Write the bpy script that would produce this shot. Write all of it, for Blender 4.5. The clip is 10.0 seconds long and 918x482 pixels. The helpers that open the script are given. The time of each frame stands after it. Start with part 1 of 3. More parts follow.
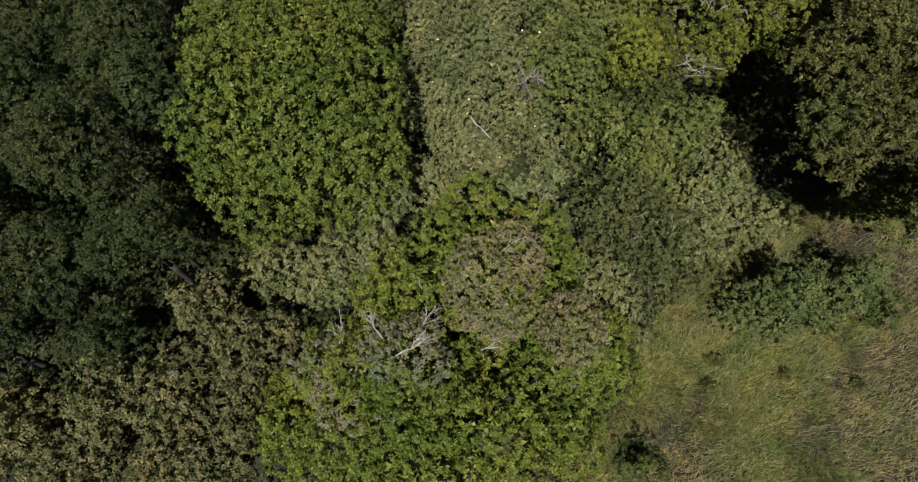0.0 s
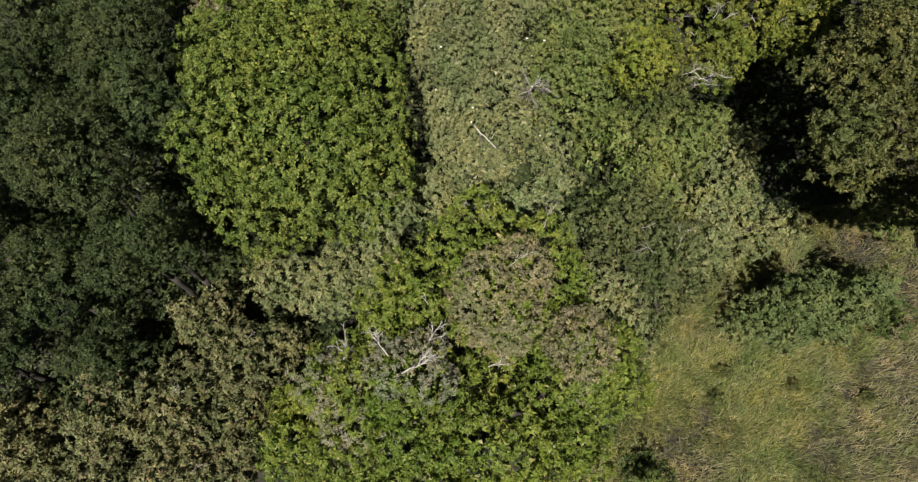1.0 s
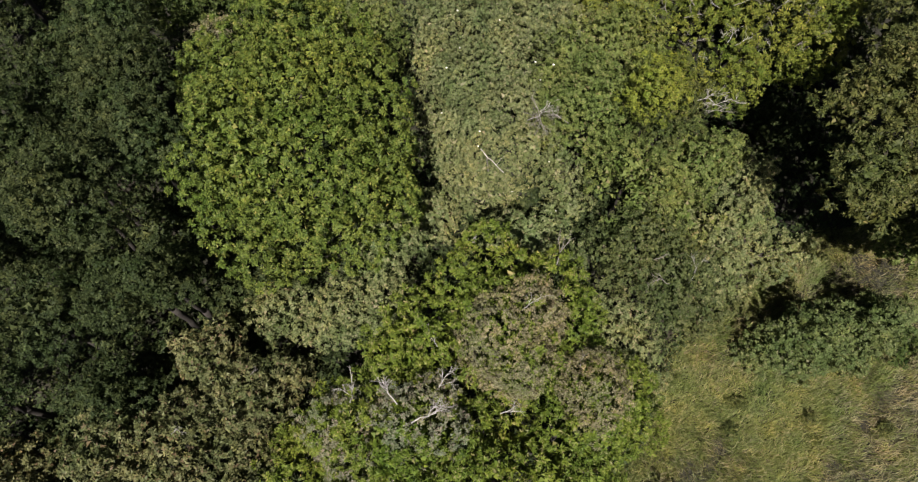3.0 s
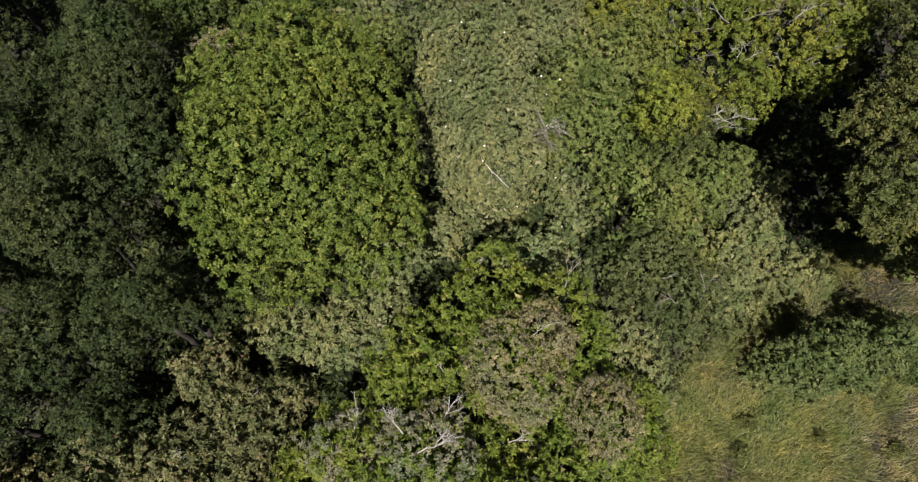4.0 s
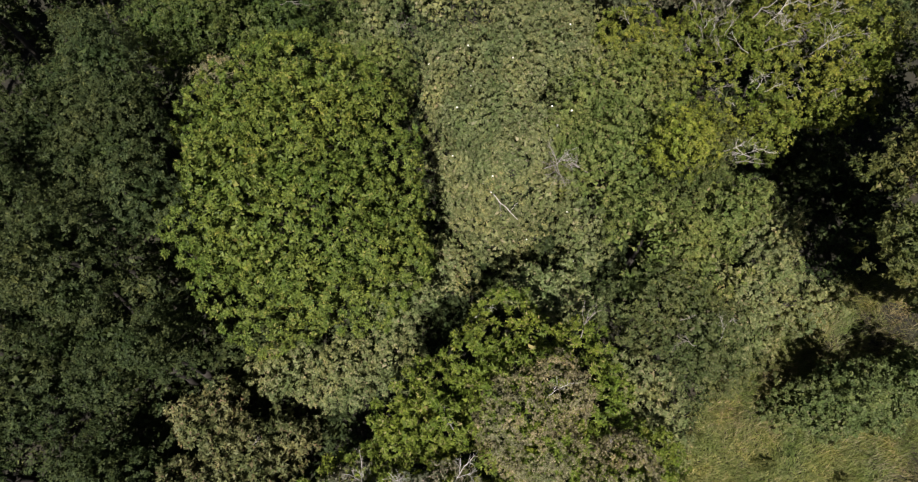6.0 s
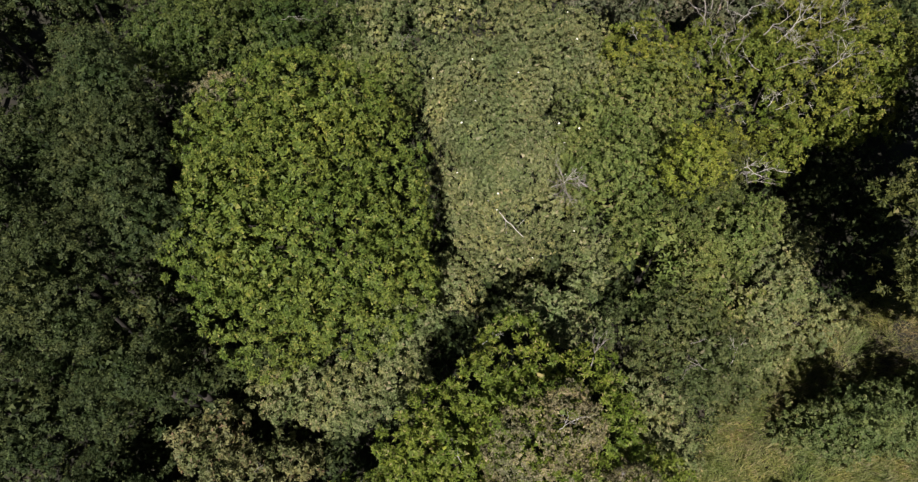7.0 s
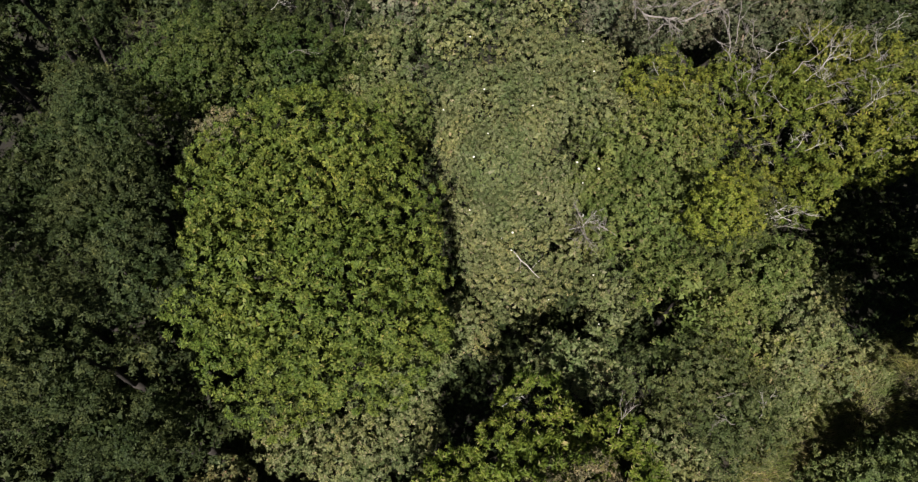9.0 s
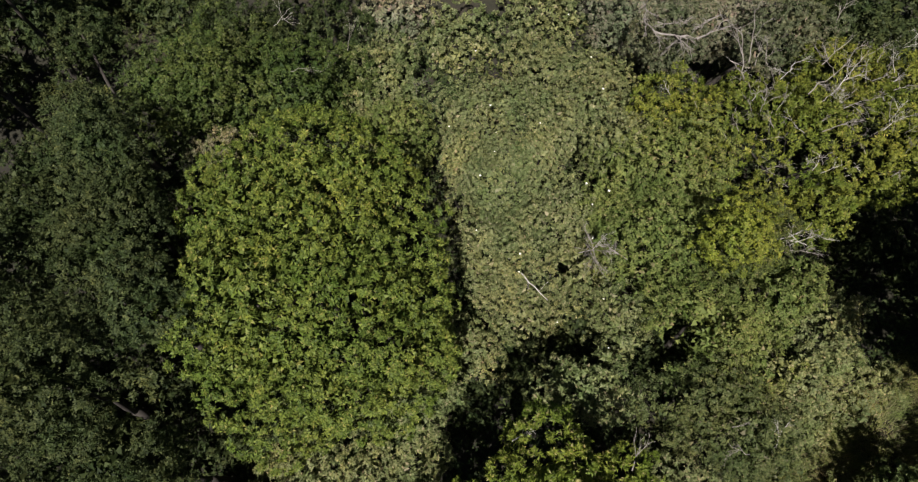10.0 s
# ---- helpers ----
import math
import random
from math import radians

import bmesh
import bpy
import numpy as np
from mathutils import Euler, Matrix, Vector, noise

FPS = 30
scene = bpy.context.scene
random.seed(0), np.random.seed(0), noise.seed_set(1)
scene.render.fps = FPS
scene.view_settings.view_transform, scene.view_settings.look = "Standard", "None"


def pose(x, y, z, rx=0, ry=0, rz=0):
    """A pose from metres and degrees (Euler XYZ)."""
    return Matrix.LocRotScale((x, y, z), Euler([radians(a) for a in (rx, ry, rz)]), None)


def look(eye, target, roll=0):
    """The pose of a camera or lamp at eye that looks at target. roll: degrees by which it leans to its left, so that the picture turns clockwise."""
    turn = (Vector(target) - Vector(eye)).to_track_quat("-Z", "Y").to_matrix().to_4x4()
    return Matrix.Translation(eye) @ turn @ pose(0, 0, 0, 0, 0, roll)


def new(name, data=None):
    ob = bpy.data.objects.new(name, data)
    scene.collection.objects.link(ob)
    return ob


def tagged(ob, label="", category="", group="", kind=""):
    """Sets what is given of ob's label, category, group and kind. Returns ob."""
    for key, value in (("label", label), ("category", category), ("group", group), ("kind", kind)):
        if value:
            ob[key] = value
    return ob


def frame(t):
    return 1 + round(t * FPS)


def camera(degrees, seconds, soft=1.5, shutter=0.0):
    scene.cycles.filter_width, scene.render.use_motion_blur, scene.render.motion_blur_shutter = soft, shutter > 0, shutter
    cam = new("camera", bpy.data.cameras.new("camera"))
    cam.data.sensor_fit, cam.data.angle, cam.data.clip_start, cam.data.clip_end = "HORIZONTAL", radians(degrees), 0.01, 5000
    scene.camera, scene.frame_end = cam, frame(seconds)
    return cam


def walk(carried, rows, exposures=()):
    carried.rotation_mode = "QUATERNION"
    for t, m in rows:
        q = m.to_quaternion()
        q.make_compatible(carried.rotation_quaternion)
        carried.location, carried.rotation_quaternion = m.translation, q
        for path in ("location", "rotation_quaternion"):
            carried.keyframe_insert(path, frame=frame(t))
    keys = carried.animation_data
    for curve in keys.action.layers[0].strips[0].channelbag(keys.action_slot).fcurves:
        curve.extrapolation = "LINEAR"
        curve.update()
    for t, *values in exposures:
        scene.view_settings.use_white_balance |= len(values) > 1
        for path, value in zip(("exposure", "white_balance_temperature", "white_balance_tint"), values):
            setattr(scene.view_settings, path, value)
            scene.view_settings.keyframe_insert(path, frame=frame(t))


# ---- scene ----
from mathutils import kdtree

# camera: a drone about 33 m over the ground, tilted steeply down, flying slowly ahead
cam = camera(73.1, 10.0, soft=1.27)
ROWS = [
    (0.0, 0.097, -12.379, 33.908, 22.14, -0.04, 0.42),
    (0.5, -0.016, -12.047, 33.744, 22.22, 0.06, 0.37),
    (1.0, -0.141, -11.760, 33.729, 22.25, 0.02, 0.29),
    (1.5, -0.270, -11.381, 33.735, 22.23, 0.06, 0.28),
    (2.0, -0.373, -10.949, 33.676, 22.18, 0.06, 0.28),
    (2.5, -0.461, -10.493, 33.625, 22.16, 0.04, 0.20),
    (4.0, -0.795, -9.072, 33.444, 22.24, 0.05, 0.13),
    (4.5, -0.978, -8.551, 33.383, 22.23, 0.07, 0.14),
    (5.0, -1.089, -8.041, 33.290, 22.26, 0.05, 0.12),
    (5.5, -1.105, -7.509, 33.177, 22.23, 0.10, 0.12),
    (7.0, -1.445, -5.942, 32.909, 22.35, 0.09, 0.08),
    (7.5, -1.589, -5.406, 32.855, 22.39, 0.13, 0.05),
    (8.0, -1.766, -4.806, 32.708, 22.39, 0.14, 0.02),
    (8.5, -1.938, -4.187, 32.644, 22.44, 0.16, -0.01),
    (9.0, -2.085, -3.597, 32.552, 22.42, 0.17, -0.01),
    (9.5, -2.179, -3.007, 32.464, 22.44, 0.27, 0.00),
    (10.0, -2.333, -2.398, 32.384, 22.44, 0.31, 0.00),
]
walk(cam, [(t, pose(x, y, z, rx, ry, rz)) for t, x, y, z, rx, ry, rz in ROWS],
     exposures=[(0.0, 0.41), (0.5, 0.72), (1.0, 0.86), (2.5, 0.82), (5.0, 0.76), (10.0, 0.65)])

# ---- light: clear sky, high sun behind the camera ----
SUN_ELEV, SUN_AZ = 60.8, 189.9  # degrees; azimuth clockwise from +y
world = bpy.data.worlds.new("world")
scene.world = world
world.use_nodes = True
wn = world.node_tree
wn.nodes.clear()
sky = wn.nodes.new("ShaderNodeTexSky")
sky.sky_type, sky.sun_disc = "NISHITA", False
sky.sun_elevation, sky.sun_rotation = radians(SUN_ELEV), radians(SUN_AZ)
bg = wn.nodes.new("ShaderNodeBackground")
bg.inputs["Strength"].default_value = 0.017
wout = wn.nodes.new("ShaderNodeOutputWorld")
wn.links.new(sky.outputs[0], bg.inputs[0])
wn.links.new(bg.outputs[0], wout.inputs[0])
sun = new("sun", bpy.data.lights.new("sun", "SUN"))
sun.data.energy, sun.data.angle, sun.data.color = 5.0, radians(0.5), (1.0, 0.95, 0.93)
sdir = Vector((math.sin(radians(SUN_AZ)) * math.cos(radians(SUN_ELEV)), math.cos(radians(SUN_AZ)) * math.cos(radians(SUN_ELEV)), math.sin(radians(SUN_ELEV))))
sun.matrix_world = look(sdir * 100, (0, 0, 0))

# ---- materials ----
def shader(name):
    mat = bpy.data.materials.new(name)
    mat.use_nodes = True
    nt = mat.node_tree
    return mat, nt, nt.nodes["Principled BSDF"]


def ramp(nt, fac, stops):
    r = nt.nodes.new("ShaderNodeValToRGB")
    els = r.color_ramp.elements
    while len(els) < len(stops):
        els.new(0.5)
    for e, (p, c) in zip(els, stops):
        e.position, e.color = p, (*c, 1)
    nt.links.new(fac, r.inputs[0])
    return r.outputs[0]


def noise_at(nt, scale, detail=3.0):
    geo = nt.nodes.new("ShaderNodeNewGeometry")
    n = nt.nodes.new("ShaderNodeTexNoise")
    n.inputs["Scale"].default_value, n.inputs["Detail"].default_value = scale, detail
    nt.links.new(geo.outputs["Position"], n.inputs["Vector"])
    return n.outputs[0]


def mix(nt, fac, a, b, blend="MIX"):
    m = nt.nodes.new("ShaderNodeMix")
    m.data_type, m.blend_type = "RGBA", blend
    for sock, v in ((m.inputs[0], fac), (m.inputs[6], a), (m.inputs[7], b)):
        if isinstance(v, (int, float)):
            sock.default_value = v
        elif isinstance(v, tuple):
            sock.default_value = (*v, 1)
        else:
            nt.links.new(v, sock)
    return m.outputs[2]


def leaf_material(name, dark, main, light, odd, odd_share=0.05, rough=0.55, through_light=0.14):
    """Leaves: every leaf has its own tone, branches of one plant differ a little, a few leaves are dry."""
    mat, nt, bsdf = shader(name)
    dark, main, light, odd = [(r, g, b * 1.17) for r, g, b in (dark, main, light, odd)]
    geo = nt.nodes.new("ShaderNodeNewGeometry")
    own = ramp(nt, geo.outputs["Random Per Island"], [(0.0, dark), (0.45, main), (1.0 - odd_share - 0.03, light), (1.0 - odd_share, odd)])
    spread = ramp(nt, noise_at(nt, 0.55), [(0.32, (0.72, 0.84, 0.7)), (0.5, (1, 1, 1)), (0.7, (1.24, 1.14, 1.0))])
    sprig = ramp(nt, noise_at(nt, 2.6, 2.0), [(0.3, (0.74, 0.78, 0.74)), (0.5, (1, 1, 1)), (0.7, (1.28, 1.2, 1.1))])
    patch = ramp(nt, noise_at(nt, 0.22, 2.0), [(0.36, (0.88, 0.94, 0.90)), (0.5, (1, 1, 1)), (0.64, (1.10, 1.05, 1.0))])
    col = mix(nt, 1.0, mix(nt, 1.0, mix(nt, 1.0, own, spread, "MULTIPLY"), sprig, "MULTIPLY"), patch, "MULTIPLY")
    nt.links.new(col, bsdf.inputs["Base Color"])
    bsdf.inputs["Roughness"].default_value = rough
    bsdf.inputs["Specular IOR Level"].default_value = 0.15
    tr = nt.nodes.new("ShaderNodeBsdfTranslucent")
    nt.links.new(col, tr.inputs[0])
    ms = nt.nodes.new("ShaderNodeMixShader")
    ms.inputs[0].default_value = through_light
    nt.links.new(bsdf.outputs[0], ms.inputs[1])
    nt.links.new(tr.outputs[0], ms.inputs[2])
    nt.links.new(ms.outputs[0], nt.nodes["Material Output"].inputs[0])
    return mat


def bark_material(name, a, b, rough=0.85):
    mat, nt, bsdf = shader(name)
    col = ramp(nt, noise_at(nt, 6.0, 5.0), [(0.3, a), (0.7, b)])
    nt.links.new(col, bsdf.inputs["Base Color"])
    bsdf.inputs["Roughness"].default_value = rough
    bump = nt.nodes.new("ShaderNodeBump")
    bump.inputs["Strength"].default_value = 0.6
    nt.links.new(noise_at(nt, 25.0, 4.0), bump.inputs["Height"])
    nt.links.new(bump.outputs[0], bsdf.inputs["Normal"])
    return mat


def ground_material():
    mat, nt, bsdf = shader("shade_darkened_soil")
    # brown soil tones taken near black: the gaps' deep shade is in the colour
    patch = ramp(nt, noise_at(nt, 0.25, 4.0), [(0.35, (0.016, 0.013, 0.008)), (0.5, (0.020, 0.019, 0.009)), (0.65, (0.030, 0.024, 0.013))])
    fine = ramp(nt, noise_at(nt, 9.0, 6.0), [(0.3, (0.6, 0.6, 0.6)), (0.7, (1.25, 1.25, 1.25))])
    nt.links.new(mix(nt, 1.0, patch, fine, "MULTIPLY"), bsdf.inputs["Base Color"])
    bsdf.inputs["Roughness"].default_value = 0.95
    bump = nt.nodes.new("ShaderNodeBump")
    bump.inputs["Strength"].default_value = 0.8
    nt.links.new(noise_at(nt, 14.0, 6.0), bump.inputs["Height"])
    nt.links.new(bump.outputs[0], bsdf.inputs["Normal"])
    return mat


M_BRIGHT = leaf_material("bright_green_leaf", (0.043, 0.063, 0.010), (0.088, 0.119, 0.019), (0.150, 0.185, 0.031), (0.196, 0.189, 0.045), 0.04)
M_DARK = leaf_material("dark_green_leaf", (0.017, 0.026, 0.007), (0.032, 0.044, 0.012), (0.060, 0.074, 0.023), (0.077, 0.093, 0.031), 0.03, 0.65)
M_DEEP = leaf_material("deep_green_leaf", (0.025, 0.040, 0.009), (0.051, 0.073, 0.014), (0.089, 0.114, 0.027), (0.102, 0.114, 0.048), 0.03, 0.62)
M_PALE = leaf_material("pale_olive_leaf", (0.079, 0.095, 0.029), (0.136, 0.157, 0.051), (0.206, 0.217, 0.087), (0.251, 0.212, 0.104))
M_TAN = leaf_material("large_tan_olive_leaf", (0.056, 0.060, 0.021), (0.108, 0.112, 0.037), (0.178, 0.178, 0.070), (0.150, 0.106, 0.052), 0.07)
M_VINE = leaf_material("dusty_vine_leaf", (0.076, 0.090, 0.028), (0.130, 0.146, 0.049), (0.189, 0.205, 0.081), (0.248, 0.227, 0.119), 0.06, 0.65)
M_MAT = leaf_material("green_vine_leaf", (0.064, 0.081, 0.017), (0.113, 0.141, 0.031), (0.180, 0.202, 0.055), (0.198, 0.167, 0.071), 0.05, 0.65)
M_FRESH = leaf_material("fresh_green_leaf", (0.058, 0.082, 0.010), (0.101, 0.137, 0.016), (0.158, 0.192, 0.030), (0.211, 0.198, 0.071), 0.07)
M_YELLOW = leaf_material("yellow_green_leaf", (0.063, 0.077, 0.012), (0.111, 0.133, 0.018), (0.180, 0.198, 0.028), (0.218, 0.198, 0.049))
M_GREY = leaf_material("grey_green_leaf", (0.103, 0.109, 0.057), (0.161, 0.167, 0.086), (0.218, 0.218, 0.127), (0.230, 0.184, 0.127), 0.15, 0.65)
M_FLOWER = leaf_material("faded_brown_flower_head", (0.105, 0.088, 0.042), (0.185, 0.165, 0.082), (0.270, 0.240, 0.128), (0.140, 0.147, 0.036), 0.18, 0.8)
M_DOME = leaf_material("mid_green_vine_leaf", (0.037, 0.050, 0.014), (0.069, 0.084, 0.023), (0.115, 0.129, 0.044), (0.133, 0.124, 0.066), 0.04, 0.65)
M_OLIVE = leaf_material("olive_leaf", (0.034, 0.040, 0.011), (0.065, 0.075, 0.018), (0.112, 0.120, 0.032), (0.145, 0.134, 0.048), 0.05, 0.6)
M_SAGE = leaf_material("sage_green_leaf", (0.055, 0.062, 0.026), (0.095, 0.104, 0.045), (0.15, 0.16, 0.08), (0.17, 0.14, 0.09), 0.08, 0.65)
M_LIME = leaf_material("lime_yellow_leaf", (0.092, 0.112, 0.014), (0.149, 0.174, 0.021), (0.218, 0.235, 0.032), (0.253, 0.235, 0.057))
M_FIELD = leaf_material("field_shrub_leaf", (0.050, 0.066, 0.018), (0.088, 0.113, 0.030), (0.143, 0.168, 0.054), (0.165, 0.160, 0.072), 0.05, 0.6)
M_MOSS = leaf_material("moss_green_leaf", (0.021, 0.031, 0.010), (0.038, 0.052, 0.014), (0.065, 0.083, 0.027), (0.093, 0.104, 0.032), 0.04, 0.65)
M_GRASS = leaf_material("green_grass_blade", (0.091, 0.105, 0.024), (0.145, 0.161, 0.040), (0.206, 0.213, 0.066), (0.278, 0.254, 0.108), 0.12, 0.6)
M_STRAW = leaf_material("dry_straw_blade", (0.132, 0.111, 0.049), (0.193, 0.170, 0.076), (0.275, 0.245, 0.125), (0.132, 0.144, 0.038), 0.2, 0.7)
M_BARK = bark_material("brown_bark", (0.018, 0.014, 0.010), (0.048, 0.040, 0.031))
M_DEAD = bark_material("bleached_dead_wood", (0.26, 0.235, 0.205), (0.45, 0.42, 0.38))
M_TWIG = bark_material("grey_brown_dead_twig", (0.15, 0.13, 0.108), (0.29, 0.26, 0.23))
M_PETAL = bark_material("white_petal", (0.7, 0.68, 0.55), (0.82, 0.8, 0.72), 0.6)


def ground_height(x, y):
    """The open field dips gently beyond its wide shrub."""
    return -0.9 * np.exp(-((x - 19.0) / 5.0) ** 2 - ((y - 1.8) / 3.2) ** 2)


# ---- mesh tools ----
def mesh_of(name, verts, tris, material):
    """One mesh from arrays of corners and triangles."""
    me = bpy.data.meshes.new(name)
    v, f = np.asarray(verts, np.float32), np.asarray(tris, np.int32)
    me.vertices.add(len(v))
    me.vertices.foreach_set("co", v.ravel())
    me.loops.add(f.size)
    me.loops.foreach_set("vertex_index", f.ravel())
    me.polygons.add(len(f))
    me.polygons.foreach_set("loop_start", np.arange(0, f.size, 3, dtype=np.int32))
    me.polygons.foreach_set("loop_total", np.full(len(f), 3, np.int32))
    me.update(calc_edges=True)
    me.materials.append(material)
    return me


def part(name, verts, tris, material, parent, label="", kind=""):
    ob = new(name, mesh_of(name, verts - np.array(parent.location), tris, material))
    ob.parent = parent
    return tagged(ob, label, kind=kind)


def unit(a):
    return a / np.maximum(np.linalg.norm(a, axis=-1, keepdims=True), 1e-9)


def leaf_blades(at, axis, count, length, width, spread, rng, fold=0.3, jitter=0.03, droop=0.15):
    """count leaves round every point of at, fanned about its axis: each a tilted, pointed blade."""
    n = len(at)
    p, a = np.repeat(at, count, 0), np.repeat(axis, count, 0)
    m = n * count
    u = unit(np.cross(a, unit(rng.normal(size=(m, 3)))))
    v = np.cross(a, u)
    phi = (np.tile(np.arange(count), n) + rng.random(m)) * (2 * np.pi / count)
    theta = spread * (0.45 + 0.55 * rng.random(m))
    out = u * np.cos(phi)[:, None] + v * np.sin(phi)[:, None]
    d = a * np.cos(theta)[:, None] + out * np.sin(theta)[:, None]
    side = unit(np.cross(d, a) + 0.35 * rng.normal(size=(m, 3)))
    nor = unit(np.cross(side, d))
    ln = (length * (0.65 + 0.7 * rng.random(m)))[:, None]
    wd = ln * (width / length)
    base = p + rng.normal(size=(m, 3)) * jitter
    blade = np.stack([base + d * ln * 0.12 + side * wd * 0.5 + nor * wd * fold, base + d * ln * 0.34 - side * wd * 0.5 + nor * wd * fold * 0.4, base + d * ln - nor * ln * droop], 1)
    return blade.reshape(-1, 3), np.arange(m * 3).reshape(-1, 3)


def merged(pieces):
    vs, fs, k = [], [], 0
    for v, f in pieces:
        vs.append(v), fs.append(np.asarray(f) + k)
        k += len(v)
    return np.concatenate(vs), np.concatenate(fs)


def on_lobes(lobes, spacing, rng, low=-0.35):
    """Points and outward directions over the outside of a group of ellipsoids, about spacing apart."""
    pts, nors = [], []
    for k, (cx, cy, cz, rx, ry, rz) in enumerate(lobes):
        r = np.array((rx, ry, rz))
        area = 4 * np.pi * ((((rx * ry) ** 1.6 + (rx * rz) ** 1.6 + (ry * rz) ** 1.6) / 3) ** 0.625)
        d = unit(rng.normal(size=(int(1.7 * area / spacing ** 2) + 8, 3)))
        d = d[d[:, 2] > low]
        p = d * r + (cx, cy, cz)
        keep = p[:, 2] > 0.15
        for j, (ax, ay, az, bx, by, bz) in enumerate(lobes):
            if j != k:
                keep &= (((p - (ax, ay, az)) / (bx, by, bz)) ** 2).sum(1) > 0.9
        pts.append(p[keep]), nors.append(unit(d / r)[keep])
    pts, nors = np.concatenate(pts), np.concatenate(nors)
    cell = np.floor(pts / spacing + rng.random((len(pts), 3)) * 0.7).astype(np.int64) + 1000
    _, first = np.unique(cell[:, 0] * 4000000 + cell[:, 1] * 2000 + cell[:, 2], return_index=True)
    return pts[first], nors[first]


def boughs_on(lobes, size, gap, depth, holes, rng, low=-0.35):
    """Leafy boughs over the lobes, some standing out and some sunk in: centre, radius and outward direction of each."""
    p, n = on_lobes(lobes, size * gap, rng, low)
    keep = np.array([noise.noise(Vector(q) * 0.8) for q in p]) * 0.6 + rng.random(len(p)) * 0.5 > holes - 0.3
    p, n = p[keep], n[keep]
    r = size * (0.65 + 0.7 * rng.random(len(p)))
    c = p - n * (r * (0.4 + depth * rng.random(len(p)) ** 1.5))[:, None] + rng.normal(size=p.shape) * size * 0.15
    return c, r, n


def spaced(p, gap):
    """Which of the points stay when none may stand nearer than gap to another."""
    tree = kdtree.KDTree(len(p))
    for i, q in enumerate(p):
        tree.insert(q, i)
    tree.balance()
    keep, done = np.zeros(len(p), bool), np.zeros(len(p), bool)
    for i in range(len(p)):
        if not done[i]:
            keep[i] = True
            for _, j, _ in tree.find_range(p[i], gap):
                done[j] = True
    return keep


def tufts_on(c, r, n, spacing, rng):
    """Leafy shoots over the outer side of lumps, none inside a neighbouring lump."""
    cnt = np.maximum((2 * np.pi * r ** 2 * 2.6 / spacing ** 2).astype(int), 3)
    k = np.repeat(np.arange(len(c)), cnt)
    up = unit(n[k] + np.array((0, -0.1, 0.55)))
    d = unit(rng.normal(size=(len(k), 3)) + up * 0.75)
    p = c[k] + d * r[k][:, None] * np.array((1, 1, 0.85))
    keep = ((d * up).sum(1) > -0.15) & (p[:, 2] > 0.05)
    p, d, k = p[keep], d[keep], k[keep]
    inside = np.zeros(len(p), bool)
    for s in range(0, len(p), 4000):
        q = p[s:s + 4000]
        d2 = ((q[:, None, :].astype(np.float32) - c[None].astype(np.float32)) ** 2).sum(2)
        hit = d2 < (0.88 * r[None]) ** 2
        hit[np.arange(len(q)), k[s:s + 4000]] = False
        inside[s:s + 4000] = hit.any(1)
    p, d = p[~inside], d[~inside]
    keep = spaced(p, spacing * 0.82)
    return p[keep], d[keep]


# habit of each kind of foliage: share and number of side crowns; bough size, gap, depth and holes;
# sprig size and spacing, shoots a sprig; leaves a shoot, leaf length, width, fan
HABIT = {
    "bright": (0.25, 20, 0.90, 1.05, 0.90, 0.06, 0.18, 0.50, 12, 8, 0.132, 0.070, 1.30),
    "dark": (0.50, 5, 0.32, 1.05, 0.90, 0.05, 0.16, 0.40, 11, 7, 0.104, 0.064, 1.35),
    "deep": (0.36, 9, 0.80, 1.00, 0.90, 0.10, 0.18, 0.46, 11, 7, 0.130, 0.072, 1.30),
    "pale": (0.44, 8, 0.36, 1.00, 0.80, 0.06, 0.16, 0.40, 11, 7, 0.104, 0.068, 1.35),
    "tan": (0.46, 7, 0.36, 1.05, 0.90, 0.08, 0.19, 0.47, 8, 7, 0.165, 0.092, 1.30),
    "vine": (0.34, 11, 0.45, 1.15, 1.40, 0.24, 0.15, 0.34, 8, 7, 0.084, 0.066, 1.40),
    "mat": (0.26, 9, 0.75, 1.05, 0.85, 0.08, 0.15, 0.32, 8, 7, 0.078, 0.062, 1.40),
    "fresh": (0.40, 13, 0.34, 1.25, 1.30, 0.20, 0.17, 0.54, 12, 8, 0.140, 0.062, 1.15),
    "yellow": (0.30, 13, 0.34, 1.30, 1.10, 0.20, 0.16, 0.42, 11, 7, 0.125, 0.062, 1.20),
    "grey": (0.38, 8, 0.60, 1.00, 1.00, 0.10, 0.16, 0.38, 9, 7, 0.100, 0.052, 1.30),
    "flower": (0.00, 0, 0.50, 1.00, 0.80, 0.10, 0.15, 0.27, 7, 8, 0.070, 0.050, 1.40),
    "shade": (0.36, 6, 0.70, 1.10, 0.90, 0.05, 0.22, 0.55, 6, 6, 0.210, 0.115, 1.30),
    "weed": (0.00, 0, 0.16, 1.00, 0.80, 0.00, 0.08, 0.14, 4, 6, 0.120, 0.040, 1.20),
    "broad": (0.46, 6, 0.38, 1.15, 1.00, 0.14, 0.20, 0.46, 11, 7, 0.140, 0.066, 1.25),
    "open": (0.46, 6, 0.38, 1.15, 1.00, 0.14, 0.20, 0.46, 11, 7, 0.140, 0.066, 1.25),
}


